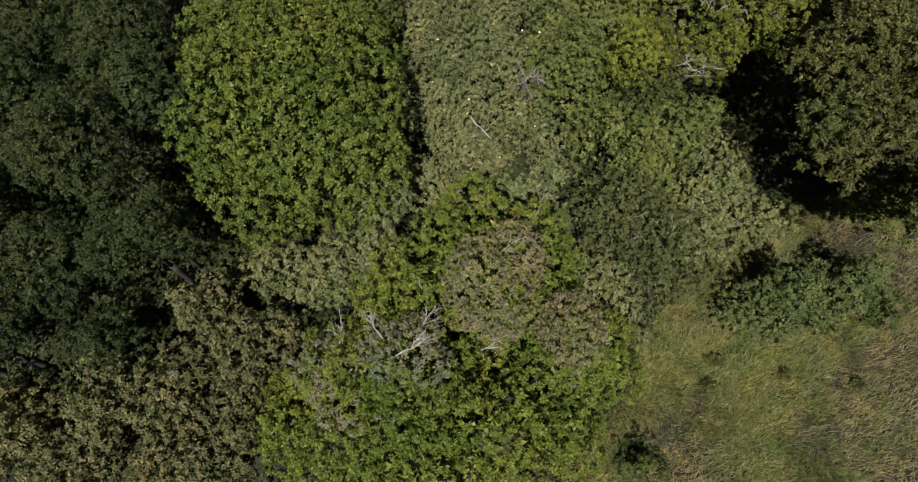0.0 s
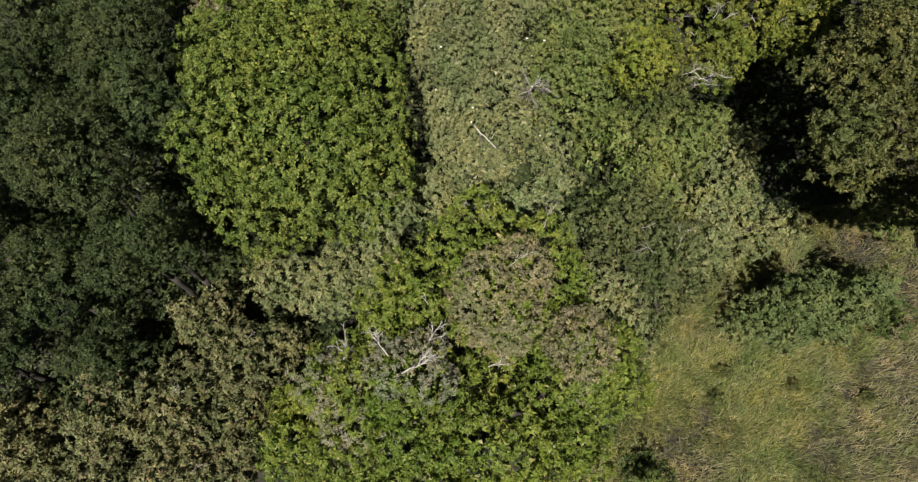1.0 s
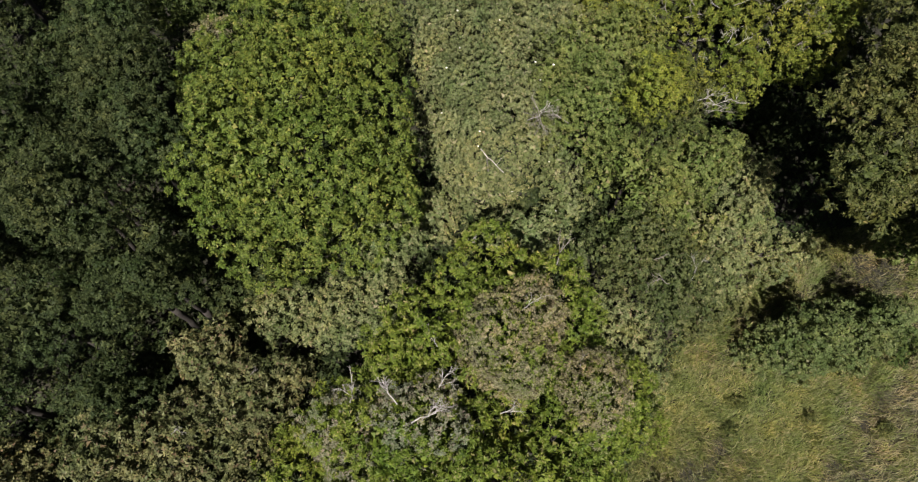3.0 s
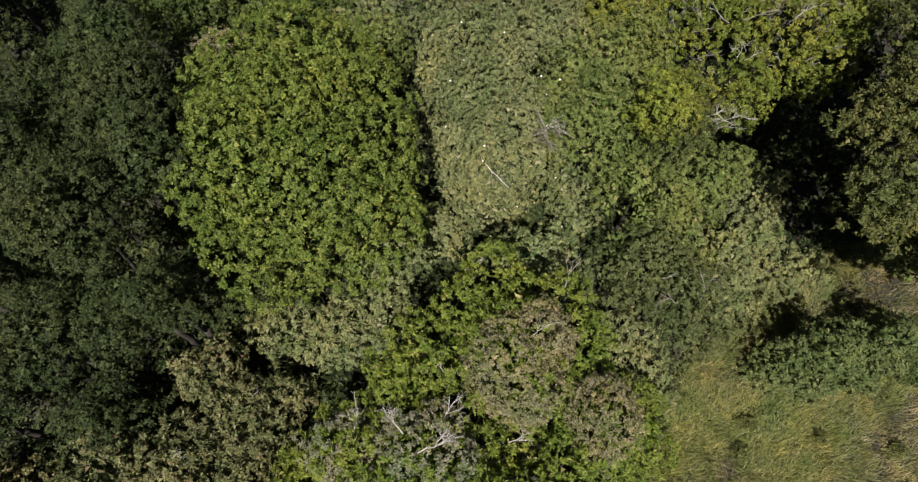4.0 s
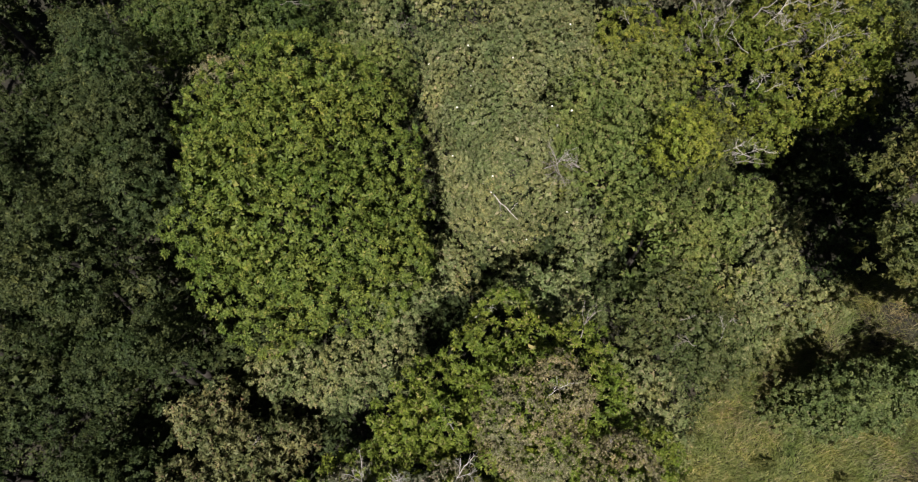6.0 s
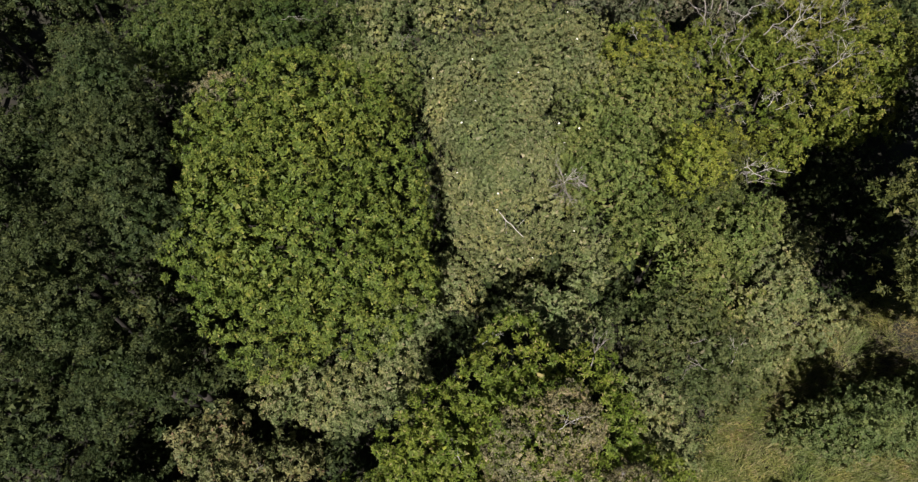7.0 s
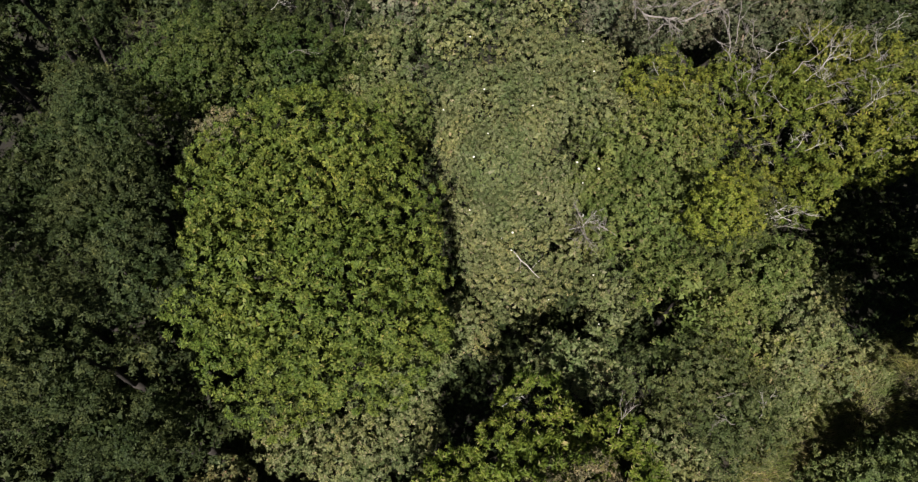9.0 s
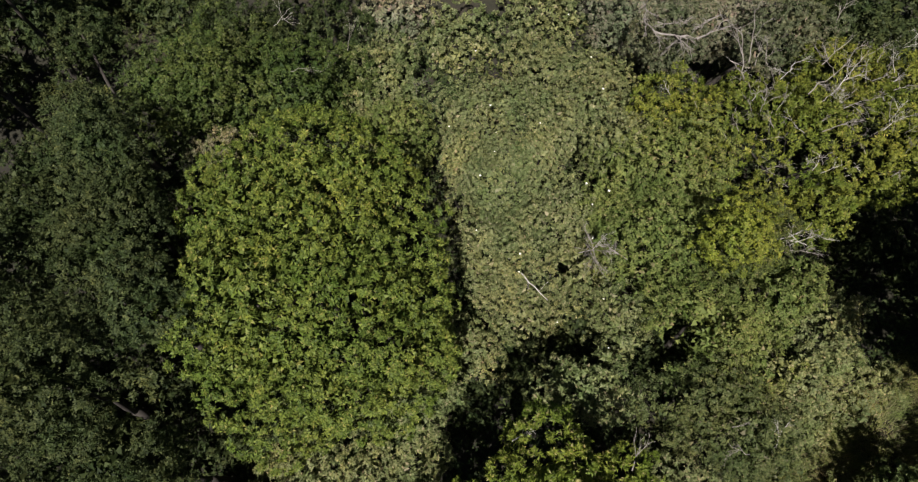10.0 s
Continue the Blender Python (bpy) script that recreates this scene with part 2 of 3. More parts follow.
def side_crowns(lobes, share, number, rng):
    """Break every lobe into a core and smaller side crowns of uneven height; with a large share they stand apart."""
    out = []
    for x, y, z, rx, ry, rz in lobes:
        if share >= 0.4:
            core = 0.6 if number > 6 else 0.4
            out.append((x, y, z - 0.15 * rz, rx * core, ry * core, rz * core))
            turn = rng.uniform(0, 6.28)
            for i in range(number):
                out_by, a = 0.84 * math.sqrt((i + 0.4) / number), turn + 2.399 * i + rng.uniform(-0.25, 0.25)
                w = 0.5 * (rx + ry) * share * rng.uniform(0.66, 1.02)
                top = z + rz * math.sqrt(1 - out_by * out_by) * 0.98 + rng.uniform(-0.5 if number < 6 else -0.34, 0.1) * rz
                tall = max(w, rz * 0.5)
                out.append((x + rx * out_by * math.cos(a), y + ry * out_by * math.sin(a), top - tall, w * rng.uniform(0.85, 1.15), w * rng.uniform(0.85, 1.15), tall))
            continue
        k = 1 - (0.55 if share < 0.32 else 0.8) * share
        out.append((x, y, z, rx * k, ry * k, rz * k))
        for i in range(number):
            a, up = 2.399 * i + rng.uniform(-0.5, 0.5), rng.uniform(-0.15, 0.98)
            flat = math.sqrt(max(0.05, 1 - up * up))
            s = share * rng.uniform(0.75, 1.3)
            w = 0.5 * (rx + ry) * s
            out.append((x + rx * (1 - s) * flat * math.cos(a) * 1.04, y + ry * (1 - s) * flat * math.sin(a) * 1.04, z + rz * (1 - s) * up * rng.uniform(0.92, 1.1), w, w, max(w * 0.85, rz * s * 0.8)))
    return out


# gaps between the crowns: place and radius
GAPS = [(6.8, 4.0, 1.08), (8.3, 4.4, 0.5), (3.9, 11.5, 0.66), (2.0, 12.8, 0.58), (-0.1, 9.6, 0.5), (7.9, 3.3, 0.55), (10.7, 6.1, 0.5), (11.7, 6.8, 0.77), (12.6, 4.0, 0.54), (7.7, 9.5, 0.49), (9.7, 7.0, 0.48), (5.3, 6.4, 0.53), (2.8, 8.1, 0.5), (11.4, 3.2, 0.5), (6.4, 4.2, 0.56), (7.0, 3.5, 0.6), (6.0, 0.3, 0.6), (13.4, 4.7, 0.45), (11.9, 2.8, 0.5), (6.7, 1.8, 0.5), (-19.7, 12.3, 0.6), (-21.7, 14.3, 0.5), (-23.0, 11.7, 0.52), (-17.9, 5.3, 0.54), (-16.3, 3.2, 0.58), (-17.6, -1.8, 0.54), (-20.2, 7.5, 0.57), (-15.3, 1.0, 0.5), (-19.8, 2.0, 0.57), (1.8, 9.7, 0.34), (3.9, 7.0, 0.4), (4.6, 6.8, 0.36), (5.4, 6.7, 0.36), (2.9, 13.5, 0.4), (2.3, 11.8, 0.34), (5.0, 9.0, 0.34), (0.2, 9.3, 0.3), (-1.8, 11.4, 0.34), (-4.6, 12.6, 0.4), (-4.0, 11.4, 0.4), (-3.4, 10.3, 0.42), (-3.0, 9.2, 0.42), (-2.7, 8.3, 0.42), (-2.5, 6.9, 0.42), (-4.7, 19.5, 0.45), (-4.6, 21.0, 0.4), (-4.6, 22.5, 0.45), (-4.8, 3.0, 0.4)]


def off_gaps(q):
    """Which points stand clear of the gaps, whose rims are ragged."""
    ok = np.ones(len(q), bool)
    rag = np.array([0.75 + 0.6 * noise.noise(Vector(a) * 1.6) for a in q])
    for x, y, w in GAPS:
        ok &= np.hypot(q[:, 0] - x, q[:, 1] - y) > w * rag * 1.25
    return ok


def foliage(lobes, habit, rng, low=-0.35, fill=True):
    share, number, size, gap, depth, holes, sprig, space, shoots, count, ln, wd, fan = HABIT[habit]
    x0, y0 = lobes[0][:2]
    if x0 < -23.5 or x0 > 21.5 or y0 > 23.5 or y0 < -12:  # thinner at the rim of the thicket
        space, ln, wd = space * 1.6, ln * 1.45, wd * 1.45
    whole, lobes = lobes, side_crowns(lobes, share, number, rng) if number else lobes
    c, r, n = boughs_on(lobes, size, gap, depth, holes, rng, low)
    p, d = tufts_on(c, r, n, space, rng)
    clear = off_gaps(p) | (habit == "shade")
    p, d = p[clear], unit(d[clear] + np.array((0, 0, 0.25)))
    p = p + d * (rng.normal(size=len(p)) * sprig * (1.3 if habit in ("vine", "mat") else 0.7))[:, None]
    size_of = np.repeat(0.7 + 0.6 * rng.random(len(p)), shoots)[:, None]
    pp, dd = np.repeat(p, shoots, 0), np.repeat(d, shoots, 0)
    off = unit(rng.normal(size=pp.shape) + dd * 0.9)
    pp = pp + off * sprig * size_of * (0.5 + 0.6 * rng.random((len(pp), 1)))
    axis = unit(off * 0.7 + dd * 0.5 + np.array((0, 0, 0.35)) + 0.2 * rng.normal(size=pp.shape))
    pieces = [leaf_blades(pp, axis, count, ln, wd, fan, rng, jitter=0.03)]
    if fill and habit not in ("open", "yellow"):  # shade leaves inside the crown, larger towards its middle
        for deep, step, number, l2, w2 in ((0.78, 0.42, 3, 0.24, 0.16), (0.62, 0.33, 6, 0.29, 0.22))[0 if share < 0.33 else 1:]:
            k = deep * (0.8 if habit == "dark" else 1.0)
            q, m = on_lobes([(a, b, z, x * k, y * k, h * k) for a, b, z, x, y, h in whole], step, rng, low)
            q = q - m * (0.35 * rng.random(len(q)) * min(1.0, size))[:, None]
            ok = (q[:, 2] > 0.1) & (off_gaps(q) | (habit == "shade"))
            pieces.append(leaf_blades(q[ok], unit(m[ok] + 0.7 * rng.normal(size=m[ok].shape)), number, l2, w2, 1.5, rng, jitter=0.12))
    return merged(pieces)


def tube(points, radii, sides=6):
    pts = np.asarray(points, float)
    tang = unit(np.gradient(pts, axis=0))
    u = unit(np.cross(tang, np.array((0.31, 0.87, 0.38))))
    v = np.cross(tang, u)
    ang = np.arange(sides) * 2 * np.pi / sides
    ring = pts[:, None] + np.asarray(radii)[:, None, None] * (u[:, None] * np.cos(ang)[None, :, None] + v[:, None] * np.sin(ang)[None, :, None])
    verts = np.concatenate([ring.reshape(-1, 3), pts[:1], pts[-1:]])
    f, n = [], len(pts)
    for i in range(n - 1):
        for j in range(sides):
            a, b = i * sides + j, i * sides + (j + 1) % sides
            f += [(a, b, b + sides), (a, b + sides, a + sides)]
    for j in range(sides):
        f += [(n * sides, (j + 1) % sides, j), (n * sides + 1, (n - 1) * sides + j, (n - 1) * sides + (j + 1) % sides)]
    return verts, np.array(f)


def bent(a, b, rng, sway=0.12, n=7):
    a, b = np.asarray(a, float), np.asarray(b, float)
    t = np.linspace(0, 1, n)[:, None]
    off = np.cumsum(rng.normal(size=(n, 3)), 0) * sway * np.linalg.norm(b - a) / n
    off -= off[0]
    off -= t * off[-1]
    return a + (b - a) * t + off


def branching(base, direction, length, radius, rng, forks=3, depth=2):
    """A bare branch with forks, as a list of tubes."""
    d = unit(np.asarray(direction, float))
    line = bent(base, np.asarray(base, float) + d * length, rng, 0.22, 7)
    pieces = [tube(line[::1 if depth > 1 else 2], np.linspace(radius, radius * 0.3, 7 if depth > 1 else 4) * 0.5, 5 if depth > 1 else 4)]
    if depth:
        for k in range(forks):
            i = 2 + int(rng.integers(0, 4))
            nd = unit(d + rng.normal(size=3) * np.array((0.6, 0.6, 0.4)))
            pieces += branching(line[i], nd, length * rng.uniform(0.45, 0.75), radius * 0.62, rng, max(2, forks - 1), depth - 1)
    return pieces


def plant(name, label, category, group, lobes, habit, material, seed, trunk=0.16, base=None, extra=(), dead=(), low=-0.35):
    """A tree or shrub: trunk from the ground, a limb to each lobe, the crown; extra: further foliage parts;
    dead: bare branches (place, direction, length, radius, forks)."""
    rng = np.random.default_rng(seed)
    lobes = [(x, y, z + (ground_height(x, y) if z < 2.2 else 0.0), rx, ry, rz) for x, y, z, rx, ry, rz in lobes]
    bx, by = base or (np.mean([q[0] for q in lobes]), np.mean([q[1] for q in lobes]))
    root = tagged(new(name), label, category, group)
    root.empty_display_size = 0.5
    foot = ground_height(bx, by)
    root.location = (bx, by, foot)
    fork = np.array((bx, by, max(0.25, 0.45 * min(q[2] for q in lobes))))
    part("trunk", *tube(bent((bx, by, foot - 0.1), fork, rng, 0.1), np.linspace(trunk * 1.25, trunk, 7), 8), M_BARK, root)
    for q in lobes:
        line = bent(fork - (0, 0, 0.05), np.array((q[0], q[1], q[2] + 0.35 * q[5])), rng, 0.15)
        part("limb", *tube(line, np.linspace(trunk * 0.75, trunk * 0.2, 7), 6), M_BARK, root)
    part("crown", *foliage(lobes, habit, rng, low), material, root, kind="stuff")
    for pname, plobes, phabit, pmat, plabel in extra:
        part(pname, *foliage(plobes, phabit, rng, low, fill=False), pmat, root, plabel, kind="stuff")
    for place, way, length, radius, forks in dead:
        length *= {"flowering_tree": 0.62, "dying_tree": 0.6, "grey_tree": 0.62, "vine_thicket": 1.1}.get(name, 0.85)
        part("dead_branch", *merged(branching(place, way, length, radius, rng, forks, 3)), M_DEAD if rng.random() < 0.3 else M_TWIG, root, "bare bleached dead branch")
    return root


# ---- ground ----
def ground_sheet():
    s = np.linspace(-1, 1, 181)
    c = np.sign(s) * (np.abs(s) * 45 + np.abs(s) ** 9 * 1500)
    x, y = np.meshgrid(c, c)
    z = np.array([noise.noise(Vector((a * 0.16, b * 0.16, 0.5))) * 0.14 + noise.noise(Vector((a * 0.6, b * 0.6, 2.5))) * 0.05 for a, b in zip(x.ravel(), y.ravel())])
    z[np.hypot(x.ravel(), y.ravel()) > 60] = 0
    z += ground_height(x.ravel(), y.ravel())
    n = len(s)
    i = (np.arange(n - 1)[:, None] * n + np.arange(n - 1)[None]).ravel()
    tris = np.concatenate([np.stack([i, i + 1, i + n + 1], 1), np.stack([i, i + n + 1, i + n], 1)])
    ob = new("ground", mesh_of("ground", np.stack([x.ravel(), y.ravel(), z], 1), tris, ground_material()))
    tagged(ob, "uneven brown soil with short turf, colour darkened as shade under the thicket", "ground", kind="structure")


ground_sheet()

# ---- the big smooth bright-green tree ----
plant("broadleaf_tree", "large domed tree with dense bright yellow-green leaves", "tree", "", [
    (-8.2, 5.0, 6.8, 5.2, 6.0, 4.9), (-8.6, 9.4, 7.2, 4.8, 4.2, 3.9), (-10.3, 4.4, 8.0, 3.0, 4.2, 4.0), (-5.2, 3.6, 5.6, 2.3, 3.6, 4.4), (-11.7, 9.0, 6.8, 2.9, 3.6, 3.6)],
    "bright", M_BRIGHT, 11, trunk=0.34, low=-0.5)

# ---- dark grove ----
# the last five trees, mostly out of view, are added to shade the far left
for seed, (x, y, z, rx, ry, rz) in enumerate([
        (-16.5, 6.5, 10.0, 3.3, 3.2, 3.4), (-16.5, 1.0, 10.2, 3.1, 2.9, 3.3), (-14.4, 4.0, 10.2, 2.4, 2.8, 2.9), (-14.8, -1.6, 9.0, 2.6, 2.4, 2.9),
        (-13.2, -1.7, 7.6, 1.6, 1.7, 2.7), (-21.0, 4.0, 10.0, 3.3, 3.2, 3.3), (-19.0, -3.0, 7.6, 2.9, 2.8, 3.0), (-20.6, 9.6, 9.4, 2.9, 2.5, 3.0),
        (-17.0, 10.6, 9.5, 2.4, 2.2, 3.0), (-16.2, 8.4, 9.6, 1.9, 2.3, 2.8), (-16.6, -5.8, 5.5, 2.2, 1.8, 2.6), (-21.4, -6.4, 5.8, 2.9, 2.4, 2.8), (-23.4, -0.6, 8.8, 2.8, 2.8, 3.0), (-25.4, 5.2, 8.6, 2.6, 2.8, 3.0), (-25.0, 9.6, 8.4, 2.8, 2.6, 3.0), (-24.6, -6.4, 5.2, 2.4, 2.4, 2.8), (-18.6, 3.8, 8.6, 1.8, 1.8, 2.6), (-27.6, 0.6, 7.6, 2.4, 2.8, 3.0), (-26.4, 12.4, 11.4, 2.6, 2.6, 3.2), (-26.4, 17.2, 11.4, 2.6, 2.6, 3.2), (-26.4, 22.0, 10.6, 2.8, 2.6, 3.2), (-30.6, 15.0, 10.4, 2.6, 3.0, 3.2), (-31.0, 21.4, 10.4, 2.8, 2.8, 3.2)]):
    plant("evergreen_tree", "tall tree with dark grey-green lumpy crown", "tree", "dark grove", [(x, y, z + 0.3 * (seed * 5 % 7 - 3), rx * 0.82, ry * 0.82, rz)], "dark", (M_DARK, M_DARK, M_MOSS)[seed % 3], 40 + seed, trunk=0.16)
plant("evergreen_tree", "dark tree with separate leaf tiers over deep shade", "tree", "dark grove",
      [(-21.0, 18.6, 7.6, 1.5, 0.8, 1.8), (-19.6, 13.9, 8.6, 1.6, 0.8, 1.8), (-18.4, 12.4, 9.6, 1.1, 0.8, 1.8)], "open", M_DARK, 70, trunk=0.22)

# ---- saturated green bush behind the grove ----
plant("glossy_bush", "broad bush with glossy deep green leaves", "bush", "",
      [(-15.6, 16.8, 5.4, 2.9, 2.7, 3.6), (-11.6, 17.3, 5.0, 2.6, 2.9, 3.3), (-9.2, 19.6, 2.6, 1.6, 2.2, 2.4), (-18.2, 17.6, 4.2, 1.9, 2.6, 3.4), (-15.4, 21.0, 3.6, 2.6, 2.2, 3.2)], "deep", M_DEEP, 80,
      dead=[((-12.0, 20.0, 7.2), (0.5, 0.2, 0.4), 1.6, 0.035, 3), ((-8.6, 20.2, 5.0), (0.1, 0.8, 0.3), 1.7, 0.03, 3), ((-10.6, 16.6, 7.9), (0.9, 0.1, 0.1), 1.4, 0.025, 2)])
plant("low_shrub", "half-dry brownish shrub with thin leaves", "shrub", "", [(-13.6, 12.6, 6.4, 1.3, 0.9, 1.7)], "grey", M_FLOWER, 82, trunk=0.07)
plant("low_shrub", "loose pale olive shrub", "shrub", "pale shrubs", [(-6.8, 20.6, 1.8, 2.2, 3.0, 2.2), (-7.6, 17.4, 2.0, 1.5, 1.4, 2.2)], "pale", M_PALE, 83, trunk=0.08,
      dead=[((-4.9, 19.6, 2.6), (0.0, -0.6, 0.7), 1.6, 0.03, 4)])
plant("low_shrub", "compact rounded green shrub", "shrub", "", [(-5.7, 15.6, 3.0, 1.6, 1.9, 2.7)], "mat", M_MAT, 84, trunk=0.08)

# ---- pale skirt of shrubs below the bright tree ----
for seed, lobes in enumerate([[(-9.8, -1.2, 1.8, 1.6, 1.5, 2.0)], [(-6.8, -1.5, 2.0, 1.8, 1.6, 2.5)], [(-4.6, -0.7, 2.2, 1.5, 1.7, 2.5)],
                              [(-4.0, 1.9, 4.2, 1.4, 1.7, 2.8)], [(-2.0, 4.6, 1.0, 1.5, 1.7, 2.2)]]):
    plant("low_shrub", "pale yellow-green rounded shrub", "shrub", "pale shrubs", lobes, "pale", M_PALE, 90 + seed, trunk=0.09)

# ---- the tall middle tree and its neighbours ----
plant("flowering_tree", "tall tree with fresh green shoots and faded brown flower heads", "tree", "",
      [(1.4, -3.6, 8.4, 3.7, 3.6, 4.0), (-2.4, -4.4, 7.2, 2.1, 2.1, 3.2)], "fresh", M_FRESH, 100, trunk=0.26, base=(1.0, -4.0),
      extra=[("flower_head", [(0.9, -4.4, 9.3, 1.3, 1.4, 3.3), (2.2, -3.8, 9.4, 1.2, 1.2, 3.1), (1.6, -5.5, 9.2, 1.2, 0.9, 3.0)], "flower", M_FLOWER, "faded brown flower heads")],
      dead=[((3.3, -1.6, 10.4), (0.3, 0.9, 0.5), 1.6, 0.045, 3), ((-0.6, -0.6, 9.6), (0.8, 0.3, 0.3), 1.2, 0.05, 3),
            ((-1.4, -4.9, 10.4), (-0.4, 0.5, 0.4), 1.2, 0.03, 3), ((1.7, -4.0, 12.5), (0.5, 0.3, 0.3), 1.0, 0.03, 3)])
plant("flowering_tree", "half-dead tree with grey foliage and bleached bare branches", "tree", "",
      [(-2.3, -8.2, 8.2, 2.5, 2.1, 3.6), (-5.4, -7.4, 5.4, 1.9, 1.9, 3.3), (-4.6, -10.6, 5.6, 2.0, 2.2, 3.3)], "fresh", M_FRESH, 101, trunk=0.24, base=(-3.4, -8.6),
      extra=[("grey_foliage", [(-2.0, -7.6, 8.6, 1.7, 1.3, 3.6), (-5.2, -7.4, 5.8, 1.7, 1.6, 3.3), (-4.3, -9.4, 6.2, 1.3, 1.1, 3.2)], "grey", M_GREY, "dry grey-green foliage")],
      dead=[((-2.2, -7.8, 11.6), (0.7, 0.2, 0.5), 1.8, 0.06, 4), ((-2.7, -7.2, 11.7), (-0.5, 0.6, 0.5), 1.4, 0.05, 4), ((-4.8, -6.8, 9.0), (0.1, 0.8, 0.6), 1.6, 0.05, 4),
            ((-4.4, -7.6, 9.3), (0.9, -0.1, 0.2), 1.1, 0.06, 2), ((-2.6, -10.3, 10.2), (0.3, 0.5, 0.6), 0.9, 0.05, 3), ((-1.4, -6.6, 11.0), (0.5, 0.6, 0.3), 1.3, 0.05, 4)])
plant("flowering_tree", "green tree with patches of brown flower heads", "tree", "",
      [(1.4, -9.8, 7.2, 3.6, 3.0, 3.5), (4.4, -6.9, 7.9, 1.8, 2.1, 3.4), (-1.6, -12.0, 6.4, 2.8, 2.2, 3.4)], "fresh", M_FRESH, 102, trunk=0.24, base=(1.2, -9.4),
      extra=[("flower_head", [(4.5, -6.5, 8.8, 1.0, 1.4, 3.1)], "flower", M_FLOWER, "faded brown flower heads")],
      dead=[((0.9, -7.4, 10.8), (0.7, 0.1, 0.3), 1.1, 0.04, 4), ((4.0, -5.6, 10.2), (0.1, 0.6, 0.6), 0.9, 0.04, 3)])
plant("broadleaf_shrub", "tall shrub with bright yellow-green leaves at the thicket edge", "shrub", "", [(6.7, -6.4, 3.6, 1.9, 2.4, 3.2), (5.2, -9.4, 3.2, 1.6, 2.2, 3.2)], "fresh", M_FRESH, 103, trunk=0.1)
plant("broadleaf_shrub", "rounded pale green shrub at the thicket edge", "shrub", "pale shrubs", [(7.6, -2.6, 2.0, 1.7, 2.2, 2.5), (8.6, -4.4, 1.2, 1.2, 1.6, 1.8)], "pale", M_PALE, 104, trunk=0.1)
plant("broadleaf_shrub", "pale shrub with large leaves over dark shade", "shrub", "pale shrubs", [(3.2, 2.2, 3.6, 2.3, 1.3, 2.4)], "tan", M_PALE, 105, trunk=0.1)

# ---- large-leaved olive trees ----
for seed, lobes in enumerate([[(-12.6, -3.6, 3.2, 1.4, 1.3, 2.4)], [(-11.0, -5.6, 2.8, 2.2, 1.7, 2.4), (-9.2, -4.6, 2.0, 1.1, 1.0, 2.0)], [(-13.6, -8.2, 3.4, 2.0, 2.2, 2.7)], [(-16.0, -8.4, 4.6, 1.5, 1.8, 2.9)],
                              [(-17.4, -11.2, 2.6, 2.4, 2.0, 2.4)], [(-12.4, -11.4, 2.8, 2.6, 2.0, 2.6)], [(-20.6, -9.8, 3.6, 2.0, 2.0, 2.6)], [(-10.4, -8.6, 2.6, 1.4, 2.0, 2.4)]]):
    plant("large_leaved_tree", "small tree with large tan-olive leaves", "tree", "large-leaved trees", lobes, "tan", M_TAN, 110 + seed, trunk=0.12,
          dead=[((lobes[0][0] + 0.6, lobes[0][1] + 0.5, lobes[0][2] + lobes[0][5] * 0.85), (0.6, 0.3, 0.5), 0.9, 0.02, 3)] if seed in (1, 2, 5) else ())
plant("broadleaf_shrub", "dense green shrub between the trees", "shrub", "", [(-7.9, -9.0, 2.4, 1.7, 2.6, 3.0)], "fresh", M_FRESH, 120, trunk=0.1)

# ---- dusty vine thicket in the hollow ----
for seed, lobes in enumerate([[(-1.0, 9.6, 1.4, 2.0, 3.0, 2.9)], [(0.7, 6.9, 0.3, 2.6, 2.5, 2.5)], [(-0.2, 13.6, 0.8, 3.0, 3.2, 2.8)], [(2.8, 10.8, 2.8, 2.3, 2.6, 4.2)], [(3.5, 7.9, 2.4, 1.7, 1.7, 3.9)],
                              [(-1.4, 18.6, 0.2, 3.3, 3.3, 2.7)], [(3.0, 21.0, 0.4, 3.3, 3.4, 2.9)], [(-2.4, 24.4, 0.1, 3.2, 3.2, 2.4)], [(4.4, 16.6, 2.6, 2.7, 2.9, 4.4)], [(5.5, 4.7, 1.0, 1.5, 1.3, 2.6)], [(3.0, 26.5, 0.2, 3.4, 3.0, 2.6)]]):
    plant("vine_thicket", "mound of dusty olive climbing vines", "vine", "vine mounds", lobes, "vine", M_VINE, 130 + seed, trunk=0.05, low=-0.1,
          dead=[((3.2, 8.2, 6.5), (0.1, -0.5, 0.4), 1.3, 0.05, 5), ((3.6, 7.4, 6.6), (-0.2, 0.8, 0.3), 1.1, 0.045, 4), ((2.9, 7.7, 6.5), (0.6, 0.1, 0.4), 1.0, 0.045, 4), ((4.9, 7.2, 7.0), (-0.7, 0.3, 0.3), 1.0, 0.04, 4)] if seed == 4 else ())

